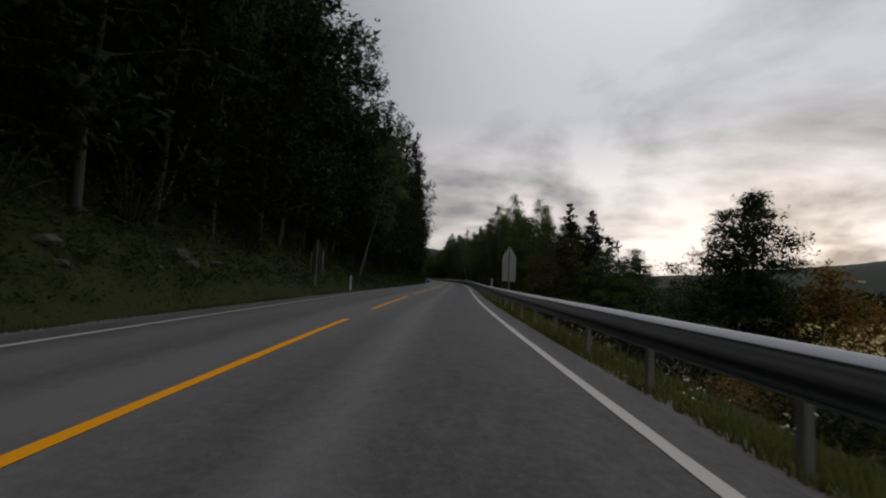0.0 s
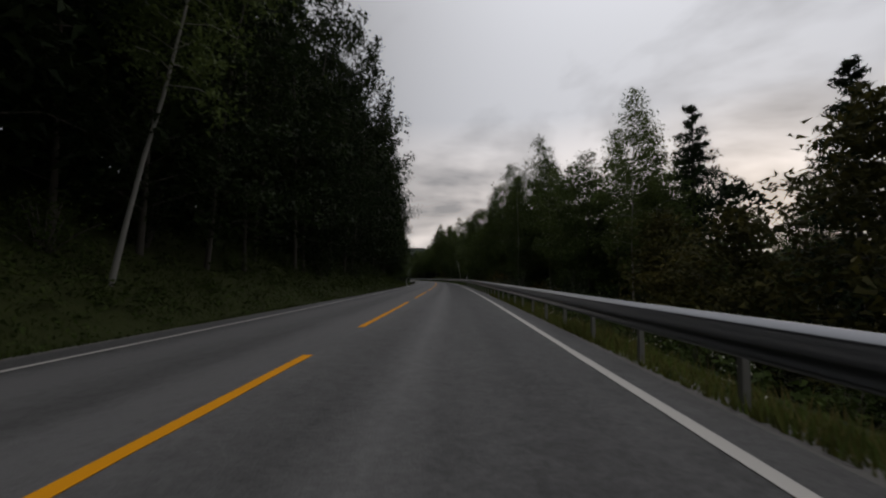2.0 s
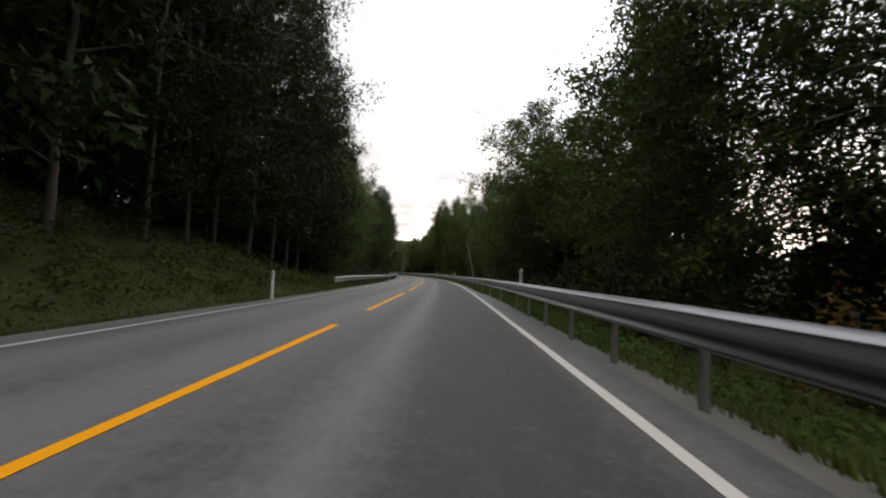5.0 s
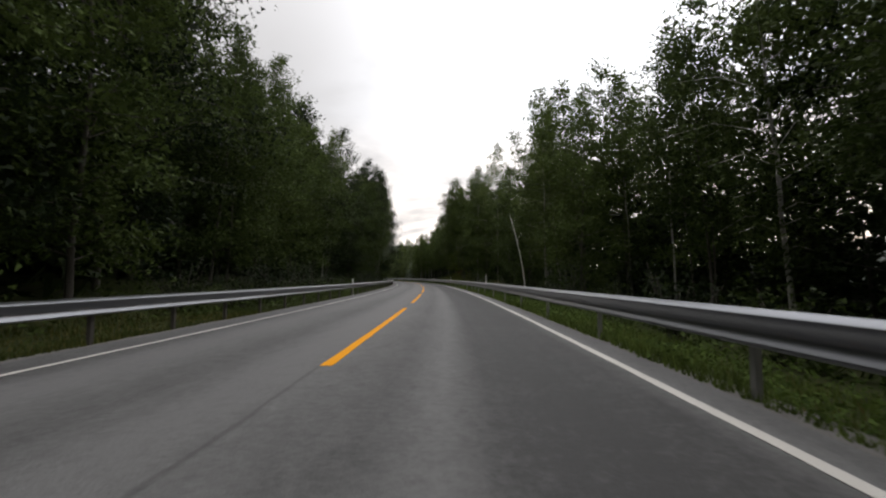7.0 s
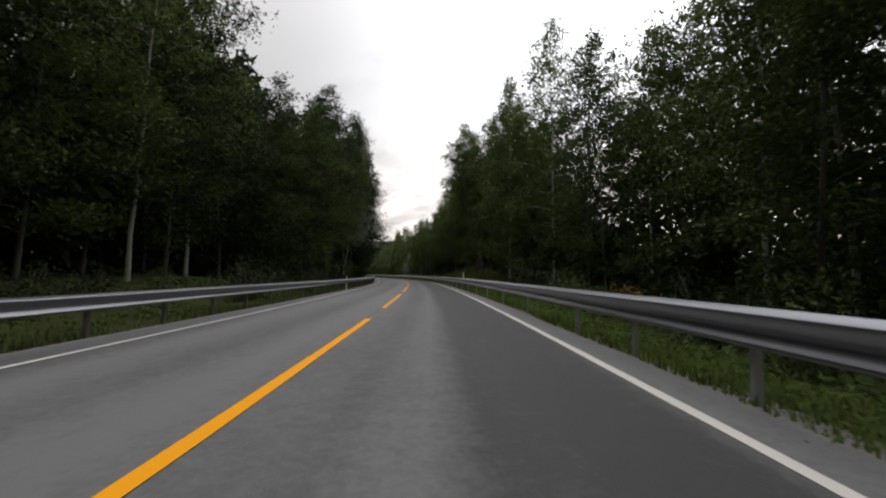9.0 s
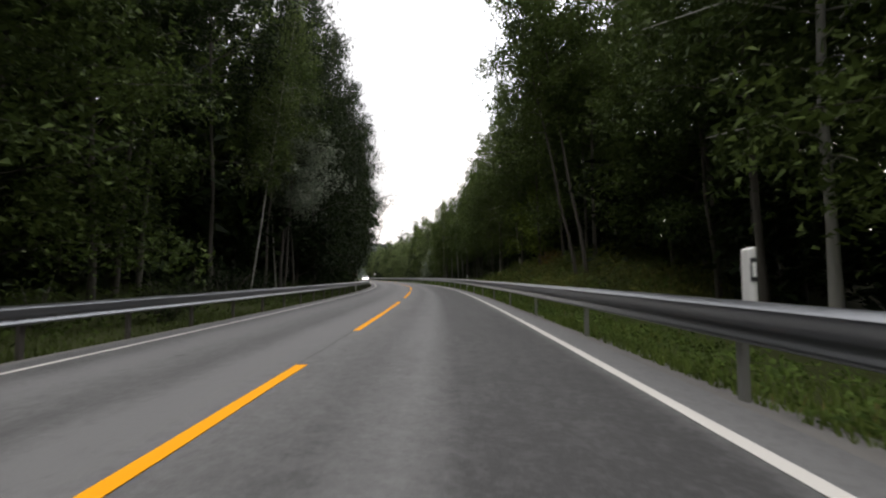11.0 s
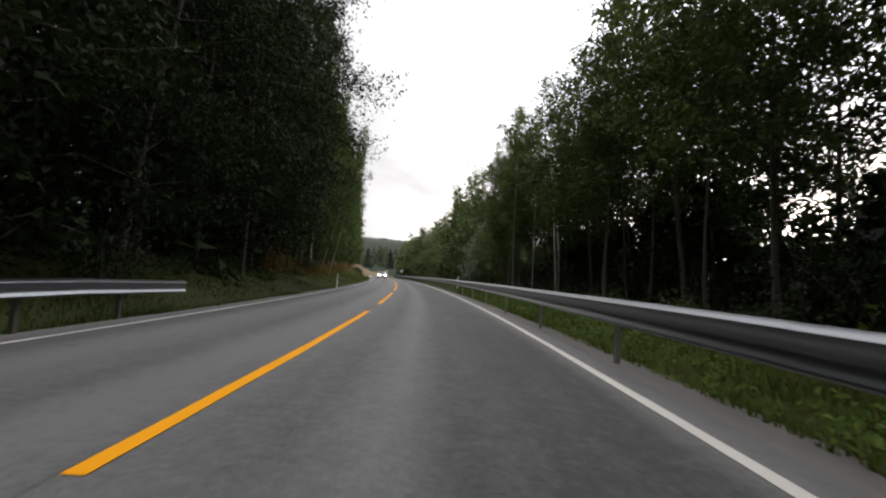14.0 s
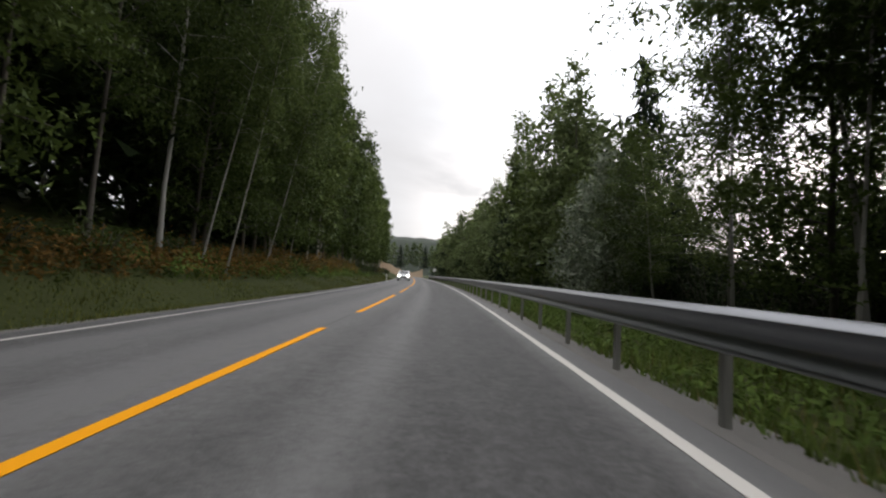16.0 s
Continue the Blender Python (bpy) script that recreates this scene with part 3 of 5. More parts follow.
def rail_l(s):
    return float(np.interp(s, [0, 55, 85, 400], [4.10, 4.08, 3.95, 3.95]))


def rail_top(s):
    return float(np.interp(s, [0, 40, 55, 85, 100, 122, 150, 175, 192, 215, 241, 400], [0.63, 0.60, 0.62, 0.71, 0.72, 0.665, 0.68, 0.70, 0.69, 0.74, 0.785, 0.785]))


def rail_section(parent, s0, s1, side, lat, top, dip=(0.0, 0.0)):
    """One W-beam length, its face to the road."""
    ss = np.linspace(s0, s1, 5)
    beam = W_BEAM if side > 0 else [(d, 0.168 - (0.168 - z) * 0.80) for d, z in W_BEAM]
    loop = beam + [(d - 0.006, z) for d, z in reversed(beam)]
    verts, faces, n = [], [], len(loop)
    for i, s in enumerate(ss):
        drop = dip[0] + (dip[1] - dip[0]) * i / 4
        for d, z in loop:
            verts.append(P(s, side * (lat(s) - d), top(s) - 0.155 + z - drop))
    for i in range(len(ss) - 1):
        for j in range(n):
            q = [i * n + j, i * n + (j + 1) % n, (i + 1) * n + (j + 1) % n, (i + 1) * n + j]
            faces.append(q if side > 0 else q[::-1])
    ob = mesh("rail_beam", verts, faces, M_STEEL, parent, smooth=True)
    return ob


def rail_post_mesh(mat):
    bm = bmesh.new()
    box(bm, (0.012, 0.072, 1.25), (0.0, 0, -0.50))
    box(bm, (0.055, 0.006, 1.25), (0.028, 0.036, -0.50))
    box(bm, (0.055, 0.006, 1.25), (0.028, -0.036, -0.50))
    box(bm, (0.06, 0.09, 0.14), (-0.04, 0, 0.02), 0.006)
    me = bpy.data.meshes.new("post")
    bm.to_mesh(me)
    bm.free()
    me.materials.append(mat)
    return me


POST, POST_DARK = rail_post_mesh(M_POST), rail_post_mesh(M_POST_DARK)


def guard_rail(s0, s1, side, lat, top, posts, label, ends=(False, False)):
    rail = new("guard_rail")
    tagged(rail, label, "guard rail")
    s = s0
    while s < s1 - 0.5:
        e = min(s + 4.0, s1)
        dip = [0.0, 0.0]
        if ends[0] and s == s0:
            dip[0] = 0.06
        if ends[1] and e == s1:
            dip[1] = 0.06
        rail_section(rail, s, e + 0.15 if e < s1 else e, side, lat, (lambda v, k=int(s): top(v) + 0.003 * (k // 4 % 2)), dip)
        s = e
    for p in posts:
        ob = new("post", POST if side > 0 else POST_DARK)
        ob.parent = rail
        # the flanges point away from the road
        ob.matrix_basis = frame_at(p, side * (lat(p) + 0.035), top(p) - 0.17) @ Matrix.Rotation(0 if side > 0 else math.pi, 4, "Z")
    return rail


right_posts = [11.7 + 2.064 * k for k in range(-14, 15)] + [40.6 + 1.986 * k for k in range(1, 28)] + list(np.arange(98.2, 141, 4.05)) + [142.4, 144.6, 146.9] + list(np.arange(151, 237, 4.0)) + list(np.arange(238.2, 343, 2.05))
guard_rail(-20, 344, 1, rail_l, rail_top, right_posts, "galvanised steel guard rail on steel posts along the verge")


def by_s(s):
    return float(np.interp(s, [104, 125, 150, 190, 220], [0.57, 0.54, 0.55, 0.585, 0.585]))


left_posts = list(np.arange(106.7, 135, 2.1)) + list(np.arange(137.65, 219, 2.1))
guard_rail(104.5, 219.5, -1, lambda s: 4.2, by_s, left_posts, "galvanised steel guard rail with blunt ends beside the forest", (True, True))


# ---- roadside posts and signs ----


def delineator(foot, label):
    ob = new("delineator_post")
    tagged(ob, label, "delineator post", "delineator posts")
    bm = bmesh.new()
    ring = [(0.040, -0.036), (0.054, 0.0), (0.040, 0.036), (-0.040, 0.036), (-0.054, 0.0), (-0.040, -0.036)]
    lo = [bm.verts.new((y, x, foot)) for x, y in ring]
    hi = [bm.verts.new((y, x, 0.98 + 0.35 * y)) for x, y in ring]
    for i in range(6):
        bm.faces.new((lo[i], lo[(i + 1) % 6], hi[(i + 1) % 6], hi[i]))
    bm.faces.new(hi)
    bmesh.ops.recalc_face_normals(bm, faces=bm.faces)
    part("post", bm, M_PLASTIC, ob)
    for sy in (-1, 1):
        bm = bmesh.new()
        box(bm, (0.054, 0.006, 0.20), (0, sy * 0.055, 0.80), 0.002)
        part("band", bm, M_BLACK, ob, "black band round the reflector")
        bm = bmesh.new()
        box(bm, (0.032, 0.005, 0.12), (0, sy * 0.059, 0.80), 0.002)
        part("reflector", bm, M_REFLECT, ob, "white reflector")
    return ob


LEFT_DEL, RIGHT_DEL = [33.8, 95.4, 138.35, 171.0, 202.8, 239.9, 300.0], [32.4, 94.2, 138.8, 171.0, 199.1, 238.2, 308.0, 344.0]
first = delineator(-0.35, "white plastic roadside delineator post with dark reflector band")
first.matrix_basis = frame_at(33.8, -4.25, -0.17, 3)
for s in LEFT_DEL[1:]:
    copy_thing(first, frame_at(s, -4.35 if 104 < s < 219 else -4.0, -0.17, random.uniform(-6, 6)) @ pose(0, 0, 0, random.uniform(-2, 2), random.uniform(-2, 2), 0))
on_rail = delineator(0.18, "white plastic delineator with dark band fixed to the guard rail")
on_rail.matrix_basis = frame_at(RIGHT_DEL[0], rail_l(RIGHT_DEL[0]) + 0.14, 0.06, 4)
for s in RIGHT_DEL[1:]:
    copy_thing(on_rail, frame_at(s, rail_l(s) + 0.14, 0.16 if 80 < s < 180 else 0.06, random.uniform(-6, 6)) @ pose(0, 0, 0, 0, random.uniform(-2, 2), 0))


def warning_sign(s, l, low, high, turn, ground, sheet, ribbed, label):
    """A triangle over a chevron panel, seen from its ribbed aluminium back."""
    ob = new("road_sign")
    tagged(ob, label, "road sign", "road signs")
    w, mid = 0.66, low + 1.18
    bm = bmesh.new()
    rod(bm, (0, -0.045, ground - 0.4), (0, -0.045, high - 0.06), 0.032, 0.032, 12)
    part("pole", bm, M_POST, ob)
    bm = bmesh.new()
    pts = [(-w / 2, mid + 0.012), (w / 2, mid + 0.012), (0.02, high), (-0.02, high)]
    a = [bm.verts.new((x, 0.0, z)) for x, z in pts]
    b = [bm.verts.new((x, 0.02, z)) for x, z in pts]
    bm.faces.new(a), bm.faces.new(b[::-1])
    for i in range(4):
        bm.faces.new((a[i], b[i], b[(i + 1) % 4], a[(i + 1) % 4]))
    bmesh.ops.recalc_face_normals(bm, faces=bm.faces)
    part("triangle_plate", bm, sheet, ob)
    bm = bmesh.new()
    box(bm, (w, 0.02, mid - low), (0, 0.01, (mid + low) / 2), 0.004)
    part("panel", bm, sheet, ob)
    for sx in (-1, 1):
        bm = bmesh.new()
        box(bm, (0.014, 0.034, mid - low), (sx * (w / 2 - 0.004), 0.0, (mid + low) / 2), 0.002)
        part("edge_strip", bm, M_ALU, ob, "folded bare metal edge")
    z = low + 0.03
    while z < mid and ribbed:
        for sx in (-1, 1):
            bm = bmesh.new()
            box(bm, (w / 2 - 0.05, 0.022, 0.022), (sx * (w / 4 + 0.015), -0.012, z), 0.003)
            part("rib", bm, M_ALU, ob)
        z += 0.095 if int(z * 10) % 2 else 0.15
    for z in (low + 0.25, mid - 0.2, mid + 0.2):
        bm = bmesh.new()
        box(bm, (0.12, 0.05, 0.035), (0, -0.03, z), 0.006)
        part("clamp", bm, M_POST, ob)
    ob.matrix_basis = frame_at(s, l, 0, turn)
    return ob


warning_sign(28.5, 4.75, 0.93, 2.60, 6, -0.4, M_ALU, True, "grey back of triangular road sign with ribbed panel on pole")
warning_sign(30.0, -5.15, 0.80, 2.68, -8, -0.2, M_SHEET_SHADED, False, "back of triangular road sign, coloured for shade, plain panel on pole")


def round_sign(s, l):
    ob = new("round_sign")
    tagged(ob, "small round white road sign on a grey pole", "road sign", "road signs")
    bm = bmesh.new()
    rod(bm, (0, 0.04, -0.5), (0, 0.04, 2.4), 0.03, 0.03, 10)
    part("pole", bm, M_POST, ob)
    bm = bmesh.new()
    rod(bm, (0, 0, 2.1), (0, -0.02, 2.1), 0.36, 0.36, 24)
    part("disc", bm, M_REFLECT, ob, "pale disc")
    ob.matrix_basis = frame_at(s, l, 0)
    return ob


round_sign(332, 4.5)

# ---- plants: shared builders ----


def sheet_mesh(name, verts, corners, mat):
    """A mesh of separate flat pieces: verts (n * corners, 3), each run of corners one face."""
    verts = np.ascontiguousarray(verts, dtype=np.float32).reshape(-1, 3)
    n = len(verts) // corners
    me = bpy.data.meshes.new(name)
    me.vertices.add(len(verts))
    me.vertices.foreach_set("co", verts.ravel())
    me.loops.add(len(verts))
    me.loops.foreach_set("vertex_index", np.arange(len(verts), dtype=np.int32))
    me.polygons.add(n)
    me.polygons.foreach_set("loop_start", np.arange(0, len(verts), corners, dtype=np.int32))
    me.polygons.foreach_set("loop_total", np.full(n, corners, dtype=np.int32))
    me.update(calc_edges=True)
    me.materials.append(mat)
    return me


def leaves(rng, at, size, droop=0.0, flat=0.4, long=1.5):
    """Two small pointed leaves round every place, three corners each."""
    at = np.repeat(at, 2, 0)
    n = len(at)
    nrm = rng.normal(size=(n, 3))
    nrm[:, 2] = np.abs(nrm[:, 2]) + flat
    nrm /= np.linalg.norm(nrm, axis=1, keepdims=True)
    along = rng.normal(size=(n, 3))
    along[:, 2] -= droop
    along -= nrm * (along * nrm).sum(1, keepdims=True)
    along /= np.linalg.norm(along, axis=1, keepdims=True) + 1e-9
    across = np.cross(nrm, along)
    k = (size * rng.uniform(0.55, 1.35, n))[:, None]
    at = at + rng.normal(size=(n, 3)) * size * 0.45
    tip = at + along * k * long * 0.46
    a = at - along * k * long * rng.uniform(0.16, 0.34, (n, 1)) + across * k * 0.27
    b = at - along * k * long * rng.uniform(0.16, 0.34, (n, 1)) - across * k * 0.27
    return np.stack([a, b, tip], 1)


def tube(verts, faces, pts, radii, sides):
    """Adds a tapered tube through pts to the lists."""
    o = len(verts)
    for i, p in enumerate(pts):
        d = (pts[min(i + 1, len(pts) - 1)] - pts[max(i - 1, 0)]).normalized()
        u = d.cross(Vector((0.31, 0.95, 0.11))).normalized()
        v = d.cross(u)
        for k in range(sides):
            t = 2 * math.pi * k / sides
            verts.append(p + (u * math.cos(t) + v * math.sin(t)) * radii[i])
    for i in range(len(pts) - 1):
        for k in range(sides):
            a, b = o + i * sides + k, o + i * sides + (k + 1) % sides
            faces.append((a, b, b + sides, a + sides))
    verts.append(pts[-1])
    e = o + (len(pts) - 1) * sides
    for k in range(sides):
        faces.append((e + k, e + (k + 1) % sides, len(verts) - 1))


def broadleaf(seed, height, radius, bare, amount, size, droop, bark, leaf, label, category, top=0.75, branches=52, lean=0.06, name="tree", clump=0.42, slim=1.0):
    """A tree: bent tapered trunk, limbs to every clump of leaves, an uneven crown with gaps."""
    rng, rnd = np.random.default_rng(seed), random.Random(seed)
    ob = tagged(new(name), label, category, "roadside trees")
    verts, faces = [], []
    bend = Vector((rnd.uniform(-1, 1), rnd.uniform(-1, 1), 0)) * height * lean
    n = 9
    spine = [Vector((bend.x * (i / n) ** 1.6 + 0.06 * rnd.uniform(-1, 1) * (i > 0), bend.y * (i / n) ** 1.6 + 0.06 * rnd.uniform(-1, 1) * (i > 0), height * 0.95 * i / n - 0.4 * (i == 0))) for i in range(n + 1)]
    r0 = (0.0043 * height + 0.022) * slim
    tube(verts, faces, spine, [r0 * (1.25 if i == 0 else 1) * (1 - 0.93 * (i / n) ** 0.9) for i in range(n + 1)], 7)

    def on_spine(u):
        f = u * n
        i = min(int(f), n - 1)
        return spine[i].lerp(spine[i + 1], f - i)

    tips = []
    for k in range(branches):
        u = bare + (0.97 - bare) * ((k + rnd.random()) / branches)
        v = (u - bare) / (1 - bare)
        reach = radius * max(0.16, math.sin(math.pi * min(1, (v * 0.9 + 0.12)) ** top)) * rnd.uniform(0.55, 1.2)
        az = k * 2.39996 + rnd.uniform(-0.5, 0.5)
        a = on_spine(u)
        rise = reach * rnd.uniform(0.15, 0.75) * (0.4 + v) - droop * reach * 0.35
        b = a + Vector((math.cos(az) * reach, math.sin(az) * reach, rise))
        mid = a.lerp(b, 0.5) + Vector((0, 0, reach * 0.12))
        tube(verts, faces, [a, mid, b], [r0 * 0.30 * (1.1 - v), r0 * 0.17 * (1.1 - v), 0.008], 3)
        tips.append((a, mid, b, reach))
    weights = np.array([t[3] for t in tips]) + 0.4
    counts = (amount * weights / weights.sum()).astype(int)
    at = []
    for (a, mid, b, reach), c in zip(tips, counts):
        # a few clumps along every limb, gaps between them
        m = max(3, int(reach * 2.2))
        us = rng.uniform(0.25, 1.0, m)
        for u in us:
            q = mid.lerp(b, (u - 0.5) * 2) if u > 0.5 else a.lerp(mid, u * 2)
            k = max(2, int(c / m))
            spread = clump * rng.uniform(0.6, 1.4) * (0.6 + 0.12 * reach)
            pts = np.array(q) + np.clip(rng.normal(size=(k, 3)), -1.5, 1.5) * spread * np.array([1, 1, 0.75])
            pts[:, 2] -= droop * np.abs(rng.normal(size=k)) * spread * 1.6
            at.append(pts)
    at = np.concatenate(at)
    trunk = mesh("trunk", verts, faces, bark, ob, smooth=True)
    crown = new("crown", sheet_mesh("crown", leaves(rng, at, size, droop * 1.5), 3, leaf))
    crown.parent = ob
    return ob


def spruce(seed, height, radius, amount, label, size=0.115):
    rng, rnd = np.random.default_rng(seed), random.Random(seed)
    ob = tagged(new("spruce_tree"), label, "spruce tree", "roadside trees")
    verts, faces = [], []
    spine = [Vector((0, 0, -0.4)), Vector((0.03, 0.02, height * 0.5)), Vector((0, 0.03, height))]
    tube(verts, faces, spine, [0.014 * height, 0.008 * height, 0.012], 7)
    pieces = []
    rings = int(height * 2.0)
    per = max(12, amount // (rings * 8))
    for i in range(rings):
        v = (i + 0.3) / rings
        z = height * (0.05 + 0.95 * v)
        n = 8 if v < 0.85 else 5
        for k in range(n):
            az = 2 * math.pi * k / n + i * 0.7 + rnd.uniform(-0.3, 0.3)
            reach = radius * (1 - v) ** 0.9 * rnd.uniform(0.5, 1.2) + 0.15
            d = Vector((math.cos(az), math.sin(az), 0))
            a = Vector((0, 0, min(height * 0.99, max(0.4, z + rnd.uniform(-0.3, 0.3)))))
            b = a + d * reach + Vector((0, 0, -0.22 * reach + 0.10 * reach * rnd.uniform(-1, 1) + 0.25 * v))
            tube(verts, faces, [a, b], [0.02 + 0.02 * (1 - v), 0.005], 3)
            m = max(4, int(per * (0.3 + reach / radius)))
            u = rng.uniform(0.12, 1.05, m)
            pts = np.array(a) + u[:, None] * np.array(b - a)
            side = np.array([-d.y, d.x, 0])
            pts += side * (rng.normal(size=m) * 0.20 * (0.3 + reach * 0.35))[:, None] * (1.15 - u[:, None])
            pts[:, 2] -= np.abs(rng.normal(size=m)) * (0.10 + 0.08 * reach)
            pieces.append(leaves(rng, pts, size, 1.4, 0.3, 2.6))
    mesh("trunk", verts, faces, M_BARK, ob, smooth=True)
    crown = new("crown", sheet_mesh("crown", np.concatenate(pieces), 3, M_NEEDLE))
    crown.parent = ob
    return ob


def shrub(seed, height, radius, amount, leaf, label, size=0.16):
    rng, rnd = np.random.default_rng(seed), random.Random(seed)
    ob = tagged(new("shrub"), label, "shrub", "roadside shrubs")
    verts, faces, at = [], [], []
    stems = 11
    for k in range(stems):
        az, r = k * 2.4, radius * rnd.uniform(0.25, 1.0)
        h = height * rnd.uniform(0.55, 1.05) * (1.05 - 0.35 * r / radius)
        a, b = Vector((math.cos(az) * 0.12, math.sin(az) * 0.12, -0.15)), Vector((math.cos(az) * r, math.sin(az) * r, h))
        mid = a.lerp(b, 0.5) + Vector((0, 0, 0.12 * h))
        tube(verts, faces, [a, mid, b], [0.03, 0.018, 0.006], 4)
        m = amount // stems
        u = rng.uniform(0.15, 1.08, m)
        pts = np.array(a) + u[:, None] * np.array(b - a) + rng.normal(size=(m, 3)) * np.array([0.26, 0.26, 0.2]) * radius * 0.8
        pts[:, 2] = np.abs(pts[:, 2])
        at.append(pts)
    mesh("branchwork", verts, faces, M_BARK, ob, smooth=True)
    crown = new("foliage", sheet_mesh("foliage", leaves(rng, np.concatenate(at), size, 0.3), 3, leaf))
    crown.parent = ob
    return ob


